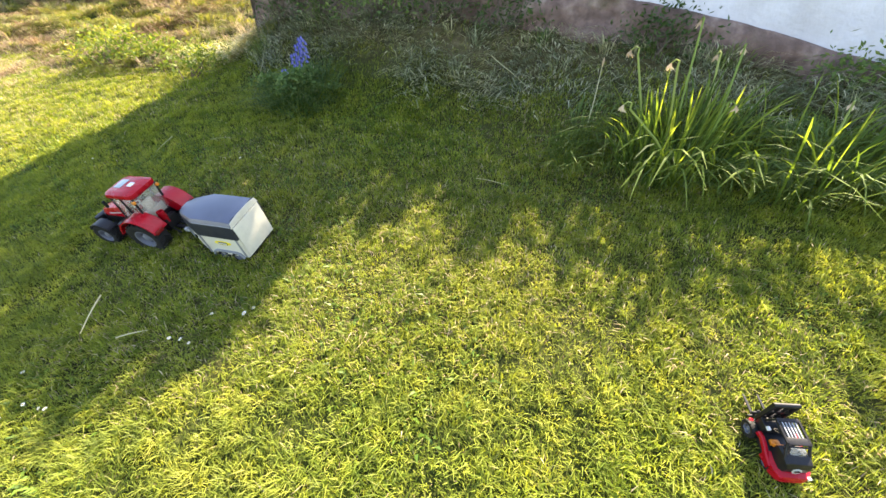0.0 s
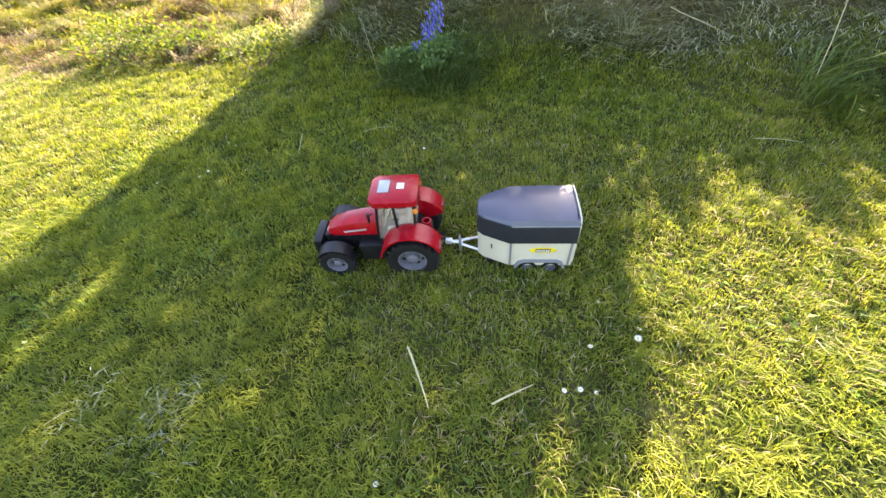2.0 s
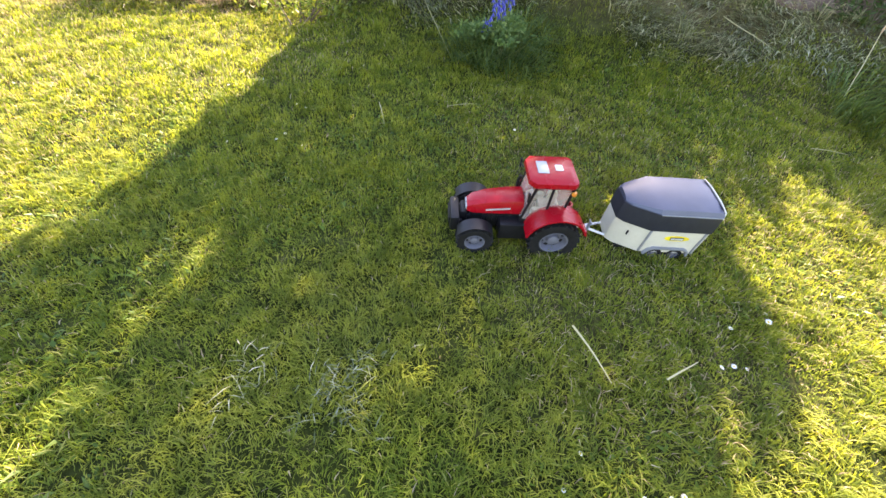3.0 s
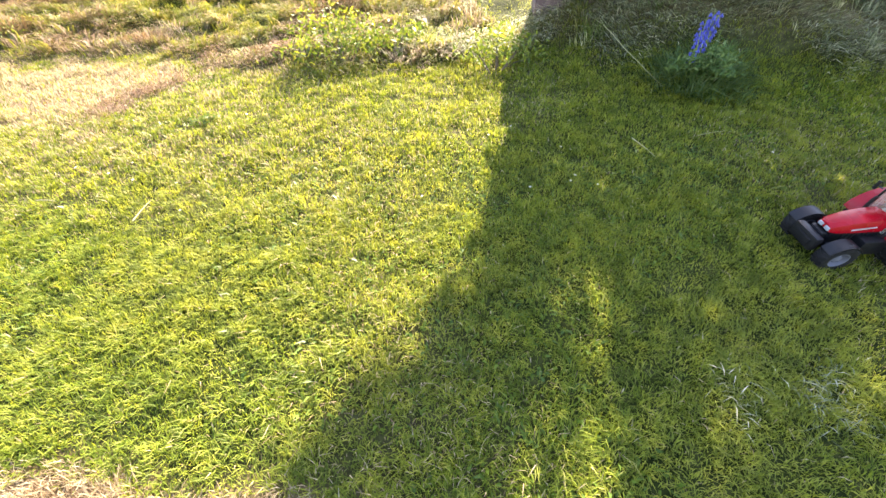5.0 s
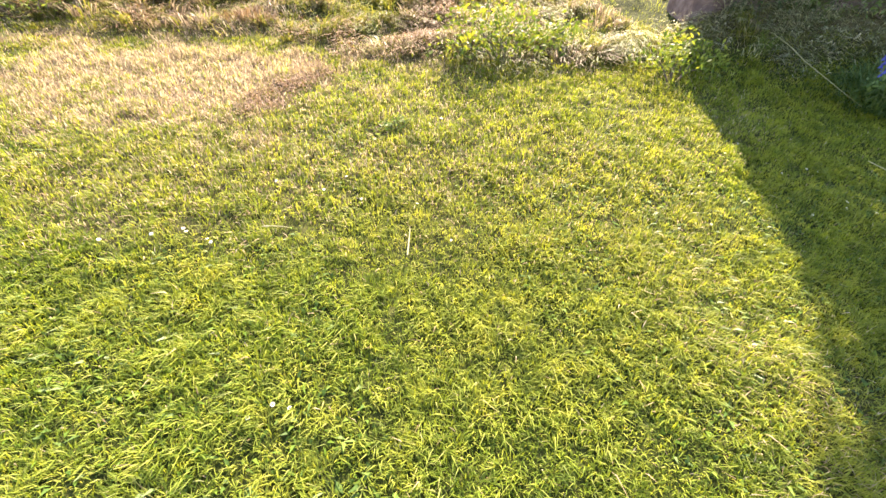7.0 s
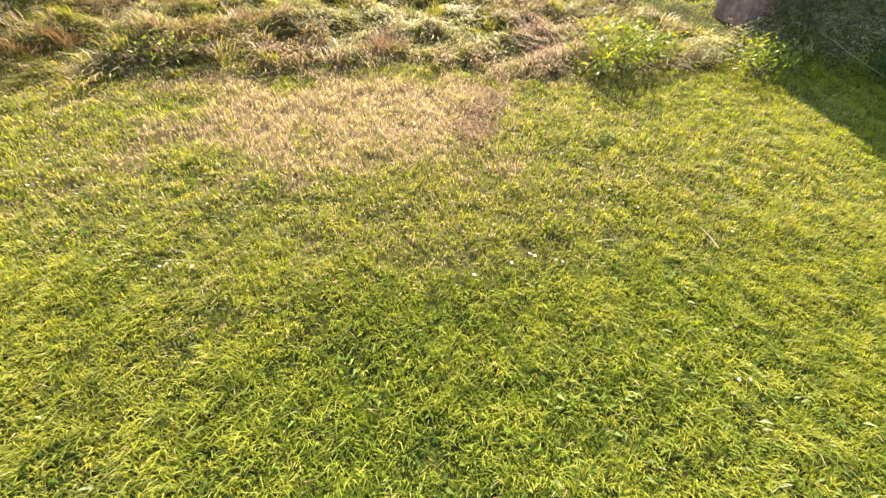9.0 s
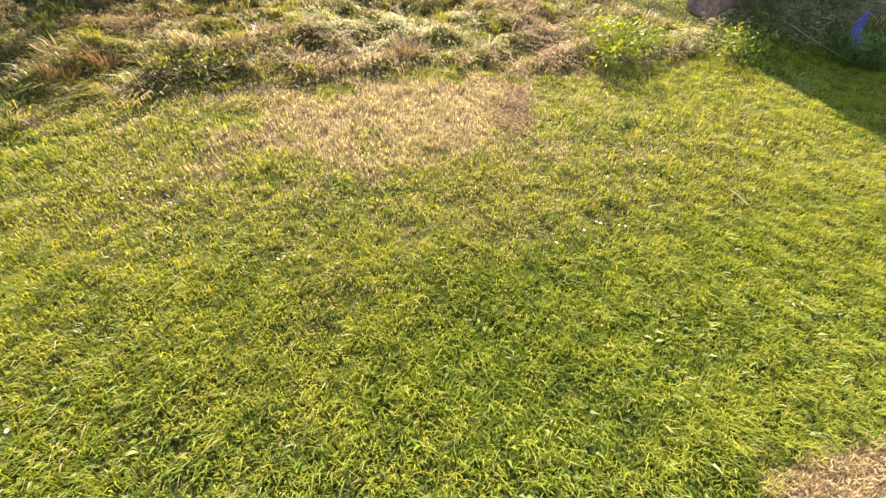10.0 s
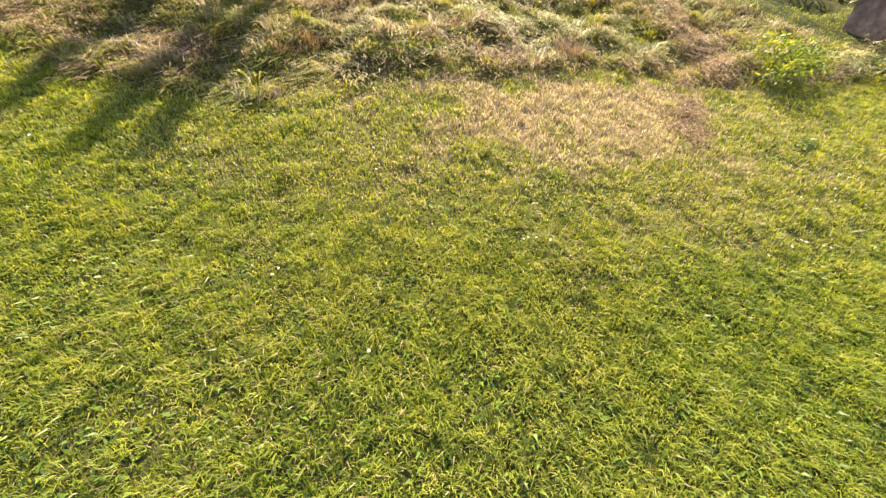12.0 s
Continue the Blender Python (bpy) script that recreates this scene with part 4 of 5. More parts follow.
        box(bm, (0.003, s * 0.059 - 0.004, 0.160), (0.007, s * 0.059 + 0.004, 0.184), 0.0015)
        part("mirror", bm, M["black"], cab, "black door mirror")
    # mudguards
    for s in (1, -1):
        bm = bmesh.new()
        y0, y1 = sorted((s * 0.041, s * 0.089))
        arch(bm, 0.0675, 0.0715, 12, 158, y0, y1)
        y0, y1 = sorted((s * 0.038, s * 0.0415))
        arch(bm, 0.030, 0.0715, 12, 158, y0, y1)
        move(bm, -0.075, 0.063)
        g = part("rear_fender", bm, M["red"], t, "glossy red mudguard", smooth=30)
        bm = bmesh.new()
        y0, y1 = sorted((s * 0.056, s * 0.084))
        box(bm, (-0.1425, y0, 0.084), (-0.136, y1, 0.096), 0.0015)
        part("tail_lamp", bm, M["lens_red"], g, "dark red tail lamp")
        bm = bmesh.new()
        y0, y1 = sorted((s * 0.046, s * 0.079))
        arch(bm, 0.0455, 0.0485, 30, 145, y0, y1, 10)
        move(bm, 0.106, 0.043)
        part("front_fender", bm, M["black"], t, "glossy black front mudguard")
    bm = bmesh.new()
    tube(bm, [(0.006, -0.038, 0.085), (0.006, -0.038, 0.140), (0.002, -0.038, 0.150)], 0.0042, 10)
    part("exhaust", bm, M["black"], t, "black exhaust stack")
    bm = bmesh.new()
    lathe(bm, [(0.0075, -0.020), (0.0105, -0.020), (0.0110, 0.018), (0.0110, 0.021), (0.0078, 0.021)], 20, Matrix.Translation((-0.108, 0.012, 0.094)) @ Matrix.Rotation(radians(90), 4, "X"), close=True)
    part("red_socket", bm, M["red"], t, "hollow red socket behind the cab")
    bm = bmesh.new()
    box(bm, (-0.118, -0.022, 0.050), (-0.100, 0.022, 0.088), 0.003)
    tube(bm, [(-0.110, -0.016, 0.052), (-0.142, -0.020, 0.036)], 0.003)
    tube(bm, [(-0.110, 0.016, 0.052), (-0.142, 0.020, 0.036)], 0.003)
    box(bm, (-0.146, -0.006, 0.040), (-0.112, 0.006, 0.048), 0.002)
    part("hitch", bm, M["black"], t, "black rear linkage and hitch")
    t.matrix_world = pose_m
    return t


def build_trailer(pose_m):
    t = tagged(new("toy_horse_trailer"), "cream toy horse trailer with slate-grey top on the lawn", "toy trailer")
    plan = [(-0.072, -0.066), (0.070, -0.066), (0.128, -0.040), (0.142, -0.026), (0.142, 0.026), (0.128, 0.040), (0.070, 0.066), (-0.072, 0.066)]
    bm = bmesh.new()
    prism(bm, plan, 0.030, 0.108)
    bmesh.ops.bevel(bm, geom=bm.edges[:], offset=0.0015, segments=2, affect="EDGES")
    part("body", bm, M["cream"], t, "cream plastic body")
    bm = bmesh.new()
    loft(bm, [[(x * k, y * w, z) for x, y in plan] for z, k, w in ((0.1075, 1.012, 1.03), (0.140, 1.008, 1.015), (0.156, 1.0, 0.985))])
    part("upper_body", bm, M["anthracite"], t, "dark anthracite upper body", smooth=25)
    bm = bmesh.new()
    secs = []
    for x, hw, top in ((-0.0735, 0.0640, 0.1705), (0.0, 0.0640, 0.1715), (0.070, 0.0640, 0.1705), (0.127, 0.0390, 0.166), (0.140, 0.0255, 0.164)):
        secs.append([(x, -hw, 0.155), (x, -hw, 0.158), (x, -hw * 0.90, top - 0.004), (x, -hw * 0.4, top), (x, hw * 0.4, top), (x, hw * 0.90, top - 0.004), (x, hw, 0.158), (x, hw, 0.155)])
    loft(bm, secs)
    roof = part("roof", bm, M["roof"], t, "glossy slate-grey roof", smooth=18)
    for sd in (1, -1):
        bm = bmesh.new()
        y0, y1 = sorted((sd * 0.0636, sd * 0.0655))
        box(bm, (-0.072, y0, 0.1545), (0.068, y1, 0.1575), 0.0005)
        part("roof_seam", bm, M["fender_grey"], roof, "thin grey seam along the roof edge")
    bm = bmesh.new()
    loft(bm, [[(x, -0.0645, 0.152), (x, -0.0580, 0.1685), (x, -0.026, 0.1730), (x, 0.026, 0.1730), (x, 0.0580, 0.1685), (x, 0.0645, 0.152)] for x in (-0.0750, -0.0725)])
    part("rear_rim", bm, M["cream"], t, "pale rear roof rim")
    bm = bmesh.new()
    box(bm, (-0.0705, -0.052, 0.1690), (-0.0685, 0.052, 0.1718), 0.0006)
    part("roof_rib", bm, M["anthracite"], roof, "dark rib across the roof")
    for s in (1, -1):
        for x in (0.068, -0.064):
            bm = bmesh.new()
            y0, y1 = sorted((s * 0.0655, s * 0.0685))
            box(bm, (x - 0.0025, y0, 0.034), (x + 0.0025, y1, 0.107), 0.0006)
            part("side_post", bm, M["fender_grey"], t, "grey side post")
        bm = bmesh.new()
        y0, y1 = sorted((s * 0.050, s * 0.073))
        out = [(-0.058, 0.030), (-0.050, 0.046), (-0.038, 0.052), (0.038, 0.052), (0.050, 0.046), (0.058, 0.030)]
        inn = [(x * 0.92, z - 0.004) for x, z in out]
        loft(bm, [[(a[0], y0, a[1]), (a[0], y1, a[1]), (b[0], y1, b[1]), (b[0], y0, b[1])] for a, b in zip(out, inn)])
        part("fender", bm, M["fender_grey"], t, "grey wheel arch")
        bm = bmesh.new()
        lathe(bm, [(1.0, -0.0006), (1.0, 0.0006)], 28, Matrix.Translation((-0.004, s * 0.0666, 0.084)) @ Matrix.Diagonal((0.030, 1, 0.0085, 1)))
        lg = part("badge", bm, M["yellow"], t, "yellow oval badge with a dark bar")
        bm = bmesh.new()
        y0, y1 = sorted((s * 0.0670, s * 0.0680))
        box(bm, (-0.020, y0, 0.079), (0.012, y1, 0.0885))
        bar = part("badge_bar", bm, M["black"], lg, "dark bar")
        bm = bmesh.new()
        y0, y1 = sorted((s * 0.0678, s * 0.0686))
        for k in range(6):
            box(bm, (-0.0180 + 0.0050 * k, y0, 0.0808), (-0.0144 + 0.0050 * k, y1, 0.0868))
        part("badge_print", bm, M["white_panel"], lg, "pale print")
        for x in (-0.026, 0.026):
            wheel("wheel", t, 0.0225, 0.014, (x, s * 0.060, 0.0225), 12)
        bm = bmesh.new()
        box(bm, (0.109, s * 0.0500 - 0.0015, 0.074), (0.1115, s * 0.0500 + 0.0025 * s, 0.086))
        part("latch", bm, M["black"], t, "small dark latch")
    bm = bmesh.new()
    box(bm, (-0.0765, -0.060, 0.034), (-0.0725, 0.060, 0.150), 0.0012)
    part("tailgate", bm, M["cream"], t, "cream tailgate")
    bm = bmesh.new()
    box(bm, (-0.070, -0.050, 0.022), (0.120, 0.050, 0.031), 0.002)
    part("underframe", bm, M["black"], t, "black underframe")
    bm = bmesh.new()
    for s in (1, -1):
        tube(bm, [(0.110, s * 0.030, 0.034), (0.150, s * 0.018, 0.036), (0.190, s * 0.004, 0.040)], 0.0035, 8)
    tube(bm, [(0.180, 0, 0.040), (0.214, 0, 0.042)], [0.005, 0.0045], 8)
    box(bm, (0.206, -0.006, 0.038), (0.224, 0.006, 0.050), 0.002)
    drawbar = part("drawbar", bm, M["silver"], t, "silver A-frame drawbar")
    bm = bmesh.new()
    tube(bm, [(0.186, 0.010, 0.018), (0.186, 0.010, 0.068)], 0.0035, 8)
    tube(bm, [(0.186, 0.002, 0.068), (0.186, 0.018, 0.068)], 0.002, 6)
    part("jack", bm, M["fender_grey"], drawbar, "grey jockey jack")
    t.matrix_world = pose_m
    return t


def build_forklift(pose_m):
    f = tagged(new("toy_forklift"), "black and red toy forklift with twin forks on the lawn", "toy forklift")
    # red skirt: low counterweight at the rear, running forward into the side fenders
    bm = bmesh.new()
    loft(bm, [[(x, -w, z0), (x, -w, z1), (x, -w * 0.7, z1 + 0.004), (x, w * 0.7, z1 + 0.004), (x, w, z1), (x, w, z0)] for x, w, z0, z1 in ((-0.072, 0.018, 0.014, 0.024), (-0.068, 0.026, 0.012, 0.029), (-0.056, 0.033, 0.011, 0.032), (-0.022, 0.035, 0.011, 0.032))])
    part("counterweight", bm, M["red"], f, "glossy red counterweight", smooth=35)
    for s in (1, -1):
        bm = bmesh.new()
        loft(bm, [[(x, s * 0.030, z - 0.010), (x, s * 0.0365, z - 0.010), (x, s * 0.0365, z - 0.002), (x, s * 0.034, z), (x, s * 0.030, z)] for x, z in ((-0.048, 0.030), (-0.030, 0.034), (-0.012, 0.042), (0.002, 0.046), (0.014, 0.042))])
        part("fender", bm, M["red"], f, "glossy red side fender", smooth=35)
        bm = bmesh.new()
        box(bm, (0.030, s * 0.034 - 0.004, 0.026), (0.044, s * 0.034 + 0.004, 0.034), 0.002)
        part("front_fender", bm, M["red"], f, "small red front fender")
    bm = bmesh.new()
    box(bm, (-0.050, -0.030, 0.012), (0.042, 0.030, 0.034), 0.003)
    loft(bm, [[(x, -w, 0.030), (x, -w * 0.92, z1 - 0.004), (x, -w * 0.75, z1), (x, w * 0.75, z1), (x, w * 0.92, z1 - 0.004), (x, w, 0.030)] for x, w, z1 in ((-0.058, 0.022, 0.056), (-0.052, 0.026, 0.066), (-0.036, 0.026, 0.070), (-0.018, 0.024, 0.064))])
    box(bm, (0.014, -0.029, 0.030), (0.038, 0.029, 0.058), 0.004)
    part("body", bm, M["black"], f, "black body and engine cover", smooth=35)
    bm = bmesh.new()
    lathe(bm, [(0.0065, -0.001), (0.0085, -0.0005), (0.0085, 0.0005), (0.0065, 0.001)], 18, Matrix.Translation((-0.0595, 0.002, 0.048)) @ Matrix.Rotation(radians(90), 4, "Z") @ Matrix.Rotation(radians(12), 4, "X"))
    cap = part("rear_cap", bm, M["silver"], f, "round silver rear cap")
    bm = bmesh.new()
    for k in range(4):
        box(bm, (-0.0005, -0.006, -0.0006), (0.0005, 0.006, 0.0006), 0, Matrix.Translation((-0.0610, 0.002, 0.048)) @ Matrix.Rotation(radians(45 * k), 4, "X"))
    part("fan_blade", bm, M["black"], cap, "dark fan spokes")
    bm = bmesh.new()
    box(bm, (-0.069, -0.030, 0.022), (-0.063, -0.023, 0.032), 0.0012)
    part("rear_lamp", bm, M["white_panel"], f, "small white rear lamp")
    bm = bmesh.new()
    box(bm, (-0.012, 0.004, 0.034), (0.000, 0.021, 0.043), 0.003)
    box(bm, (-0.016, 0.004, 0.040), (-0.012, 0.021, 0.052), 0.003)
    part("seat", bm, M["orange"], f, "orange-brown seat")
    # cab guard
    bm = bmesh.new()
    for s in (1, -1):
        tube(bm, [(-0.044, s * 0.022, 0.060), (-0.030, s * 0.0205, 0.074), (-0.021, s * 0.0195, 0.087)], 0.0028, 6)
        tube(bm, [(0.032, s * 0.022, 0.056), (0.024, s * 0.0195, 0.087)], 0.0026, 6)
        tube(bm, [(-0.021, s * 0.0195, 0.087), (0.024, s * 0.0195, 0.087)], 0.0030, 6)
    box(bm, (-0.024, -0.020, 0.0845), (-0.010, 0.020, 0.089), 0.0015)
    box(bm, (0.019, -0.020, 0.0845), (0.027, 0.020, 0.089), 0.0015)
    guard = part("overhead_guard", bm, M["black"], f, "black overhead guard")
    for k in range(5):
        bm = bmesh.new()
        y = -0.0132 + 0.0060 * k
        box(bm, (-0.012, y, 0.0855), (0.019, y + 0.0028, 0.0882), 0.0006)
        part("guard_slat", bm, M["fender_grey"], guard, "grey guard slat")
    bm = bmesh.new()
    loft(bm, [[(-0.039, -0.014, 0.068), (-0.039, 0.014, 0.068), (-0.0265, 0.013, 0.0815), (-0.0265, -0.013, 0.0815)], [(-0.038, -0.014, 0.067), (-0.038, 0.014, 0.067), (-0.0255, 0.013, 0.0805), (-0.0255, -0.013, 0.0805)]])
    part("rear_window", bm, M["glass"], f, "clear plastic rear window")
    bm = bmesh.new()
    for x in (-0.026, -0.041):
        box(bm, (x - 0.0014, -0.018, 0.0810 if x > -0.03 else 0.0640), (x + 0.0014, 0.018, 0.0835 if x > -0.03 else 0.0665), 0.0005)
    part("window_frame", bm, M["black"], f, "black window frame")
    bm = bmesh.new()
    tube(bm, [(0.016, 0.012, 0.056), (0.008, 0.012, 0.066)], 0.0018, 6)
    lathe(bm, [(0.0065, -0.0008), (0.0085, -0.0008), (0.0085, 0.0008), (0.0065, 0.0008)], 14, Matrix.Translation((0.008, 0.012, 0.067)) @ Matrix.Rotation(radians(40), 4, "Y") @ Matrix.Rotation(radians(90), 4, "X"), close=True)
    part("steering_wheel", bm, M["black"], f)
    bm = bmesh.new()
    box(bm, (0.010, 0.022, 0.057), (0.018, 0.028, 0.063), 0.001)
    part("control_box", bm, M["white_panel"], f, "small white control box")
    # mast and forks
    bm = bmesh.new()
    for s in (1, -1):
        box(bm, (0.041, s * 0.021 - 0.003, 0.008), (0.049, s * 0.021 + 0.003, 0.104), 0.001)
        box(bm, (0.047, s * 0.015 - 0.0025, 0.008), (0.053, s * 0.015 + 0.0025, 0.100), 0.001)
    for z in (0.016, 0.046, 0.074):
        box(bm, (0.042, -0.022, z - 0.004), (0.050, 0.022, z + 0.004), 0.001)
    tube(bm, [(0.046, -0.024, 0.104), (0.046, 0.024, 0.104)], 0.0048, 10)
    tube(bm, [(0.045, -0.007, 0.012), (0.045, -0.007, 0.098)], 0.0032, 8)
    tube(bm, [(0.045, 0.007, 0.012), (0.045, 0.007, 0.098)], 0.0032, 8)
    part("mast", bm, M["black"], f, "black lifting mast")
    bm = bmesh.new()
    box(bm, (0.053, -0.028, 0.012), (0.057, 0.028, 0.018), 0.001)
    box(bm, (0.053, -0.028, 0.032), (0.057, 0.028, 0.038), 0.001)
    part("fork_carriage", bm, M["black"], f)
    for s in (1, -1):
        bm = bmesh.new()
        box(bm, (0.056, s * 0.015 - 0.0026, 0.009), (0.059, s * 0.015 + 0.0026, 0.040), 0.0006)
        loft(bm, [[(x, s * 0.015 - w, 0.012), (x, s * 0.015 + w, 0.012), (x, s * 0.015 + w, 0.012 + h), (x, s * 0.015 - w, 0.012 + h)] for x, w, h in ((0.056, 0.0026, 0.003), (0.092, 0.0024, 0.0026), (0.105, 0.0016, 0.0014))])
        part("fork", bm, M["black"], f, "black fork tine")
        wheel("wheel", f, 0.019, 0.014, (0.026, s * 0.036, 0.019), 12)
        wheel("wheel", f, 0.014, 0.012, (-0.038, s * 0.028, 0.014), 12)
    f.matrix_world = pose_m
    return f


TOY = 1.07
tractor = build_tractor(on_lawn(-0.965, 1.100, 163.0, -0.006, TOY))
trailer = build_trailer(on_lawn(-0.598, 0.976, 161.0, -0.008, 1.04))
forklift = build_forklift(on_lawn(0.675, 0.222, 80.0, 0.010, 0.92))
bpy.context.view_layer.update()
CLEAR = []
for thing in (tractor, trailer, forklift):
    for c in thing.children_recursive:
        if c.name.startswith("tyre"):
            p = c.matrix_world.translation
            CLEAR.append((p.x, p.y, 0.014))


# ---- plants ----
def build_daffodils(base, n_leaves, stalks, seed, spread, upright):
    rng = random.Random(seed)
    plant = tagged(new("daffodil_clump"), "clump of tall daffodil leaves with withered flower heads", "plant")
    for k in range(n_leaves):
        a = rng.uniform(0, 2 * math.pi)
        r = spread * math.sqrt(rng.random())
        x, y = base[0] + r * math.cos(a), base[1] + 0.7 * r * math.sin(a)
        root = Vector((x, y, ground_z(x, y) - 0.01))
        b = a + rng.gauss(0, 0.7)
        out = Vector((math.cos(b), math.sin(b), 0))
        core = r < 0.62 * spread and rng.random() < upright
        length = rng.uniform(0.19, 0.36) if core else rng.uniform(0.20, 0.40)
        girth = rng.uniform(0.0055, 0.0095)
        droop = rng.choice((0.02, 0.05, 0.10, 0.18)) if core else rng.choice((0.35, 0.6, 0.85, 1.05, 1.2))
        pts, ws = [], []
        for i in range(7):
            s = i / 6
            bend = droop * s * s
            pts.append(root + out * (length * (0.12 * s + 0.75 * bend)) + Vector((0, 0, length * (s - 0.62 * bend * s))))
            ws.append(girth * (1 - 0.35 * s) if i < 6 else 0.001)
        bm = bmesh.new()
        ribbon(bm, pts, ws, Vector((-math.sin(b + 0.5), math.cos(b + 0.5), 0)))
        part("leaf", bm, M["daffodil"], plant, smooth=0)
    for dx, dy, hgt, lx, ly in stalks:
        x, y = base[0] + dx, base[1] + dy
        root = Vector((x, y, ground_z(x, y)))
        tip = root + Vector((lx, ly, hgt))
        bend = Vector((lx, ly, 0)).normalized() if (lx or ly) else Vector((-1, 0, 0))
        pts = [root, root.lerp(tip, 0.5) + Vector((0, 0, 0.01)), tip + Vector((0, 0, -0.02)), tip, tip + bend * 0.012 + Vector((0, 0, 0.004)), tip + bend * 0.024 + Vector((0, 0, -0.006))]
        bm = bmesh.new()
        tube(bm, pts, [0.0042, 0.004, 0.0034, 0.003, 0.0026, 0.0022], 6)
        stem = part("flower_stalk", bm, M["stalk"], plant)
        bm = bmesh.new()
        h = pts[-1]
        for j in range(6):
            a = j * math.pi / 3 + 0.3
            d = Vector((math.cos(a), math.sin(a), -1.4)).normalized()
            ribbon(bm, [h, h + d * 0.012 + bend * 0.004, h + d * 0.026 + Vector((0, 0, rng.uniform(-0.006, 0.004)))], [0.004, 0.009, 0.003], Vector((-math.sin(a), math.cos(a), 0)))
        part("withered_flower", bm, M["spent"], stem, "brown withered flower head", smooth=0)
    return plant


build_daffodils((0.91, 1.09), 250, [(-0.06, 0.10, 0.36, -0.08, 0.05), (-0.02, 0.02, 0.35, -0.05, 0.0), (0.03, 0.08, 0.44, 0.02, 0.06), (0.10, 0.02, 0.35, 0.02, 0.08), (0.0, -0.06, 0.26, -0.22, 0.03), (0.14, 0.03, 0.36, 0.08, 0.10), (0.06, -0.02, 0.24, 0.02, -0.04)], 5, 0.19, 0.85)
build_daffodils((1.32, 0.92), 95, [(0.04, 0.06, 0.22, 0.02, 0.02)], 6, 0.25, 0.15)


def build_bluebells(base):
    rng = random.Random(9)
    nrg = np.random.default_rng(9)
    plant = tagged(new("bluebell_clump"), "dark leafy clump with blue bell flowers in shade", "plant")
    n = 1500
    a = nrg.uniform(0, 2 * np.pi, n)
    r = 0.15 * np.sqrt(nrg.uniform(0, 1, n))
    c = nrg.integers(0, 4, n)
    x = base[0] + np.array([0, 0.10, -0.06, 0.04])[c] + r * np.cos(a)
    y = base[1] + np.array([0, 0.04, 0.05, -0.08])[c] + 0.8 * r * np.sin(a)
    ob = blades("foliage", x, y, nrg.uniform(0.06, 0.20, n) * np.array([1.0, 0.8, 0.75, 0.6])[c] * (1.1 - 2.4 * r), nrg.uniform(0.002, 0.0055, n), nrg.uniform(0.3, 2.4, n), M["feather"], nrg, sway=a + nrg.normal(0, 0.5, n))
    ob.parent = plant
    # feathery sprays on arching stalks, and a few dead stalks among them
    sprays = []
    for k in range(26):
        b, reach, top = rng.uniform(0, 6.28), rng.uniform(0.04, 0.20), rng.uniform(0.07, 0.17)
        q = Vector((base[0] + 0.02, base[1], ground_z(*base)))
        arch = [q, q + Vector((0.6 * reach * math.cos(b), 0.5 * reach * math.sin(b), top)), q + Vector((reach * math.cos(b), 0.85 * reach * math.sin(b), 0.85 * top))]
        sprays += [tuple(arch[1].lerp(arch[2], j / 3)) for j in range(4)]
        if k % 4 == 0:
            bm = bmesh.new()
            tube(bm, arch, [0.0022, 0.0018, 0.001], 5)
            part("dead_stalk", bm, M["straw"], plant, "pale dead stalk")
    leaf_cloud("sprays", sprays, 2600, (0.020, 0.020, 0.012), 0.012, M["feather"], plant, nrg)
    for dx, dy, h in ((0.03, 0.08, 0.22), (0.05, 0.09, 0.24), (0.02, 0.06, 0.19), (0.06, 0.07, 0.21), (0.04, 0.05, 0.17), (0.07, 0.08, 0.23), (-0.05, 0.04, 0.15)):
        px, py = base[0] + dx, base[1] + dy
        root = Vector((px, py, ground_z(px, py)))
        tip = root + Vector((rng.uniform(-0.03, 0.02), rng.uniform(-0.02, 0.02), h))
        bm = bmesh.new()
        tube(bm, [root, root.lerp(tip, 0.6), tip], [0.0035, 0.003, 0.0018], 5)
        stem = part("flower_stem", bm, M["stalk"], plant)
        for k in range(11):
            p = root.lerp(tip, 0.66 + 0.033 * k)
            b = 2.4 * k
            c = p + Vector((0.014 * math.cos(b), 0.014 * math.sin(b), 0.0))
            bm = bmesh.new()
            for j in range(6):
                d = j * math.pi / 3
                o = Vector((math.cos(d), math.sin(d), 0))
                ribbon(bm, [c, c + o * 0.006 + Vector((0, 0, -0.008)), c + o * 0.010 + Vector((0, 0, -0.017))], [0.004, 0.007, 0.002], Vector((-math.sin(d), math.cos(d), 0)))
            part("bell", bm, M["blue"], stem, smooth=0)


build_bluebells((-0.64, 2.00))


def build_shrub(name, label, base, centres, count, spread, size, mat, seed, stems=8, tops=0):
    rng = np.random.default_rng(seed)
    s = tagged(new(name), label, "shrub")
    z = ground_z(*base)
    pts = [(base[0] + cx, base[1] + cy, z + cz) for cx, cy, cz in centres]
    for k in range(stems):
        bm = bmesh.new()
        p = Vector(pts[k % len(pts)])
        r = Vector((base[0] + rng.normal(0, 0.02), base[1] + rng.normal(0, 0.02), z - 0.02))
        tube(bm, [r, r.lerp(p, 0.5) + Vector((rng.normal(0, 0.01), rng.normal(0, 0.01), 0.02)), p], [0.005, 0.0035, 0.0015], 5)
        part("stem", bm, M["bark"], s)
    leaf_cloud("foliage", pts, count, spread, size, mat, s, rng)
    if tops:
        leaf_cloud("young_leaves", [(x, y, h + 0.05) for x, y, h in pts[-tops:]], 30 * tops, (0.05, 0.05, 0.02), size * 1.2, M["young"], s, rng, "bright yellow young leaves")
    return s


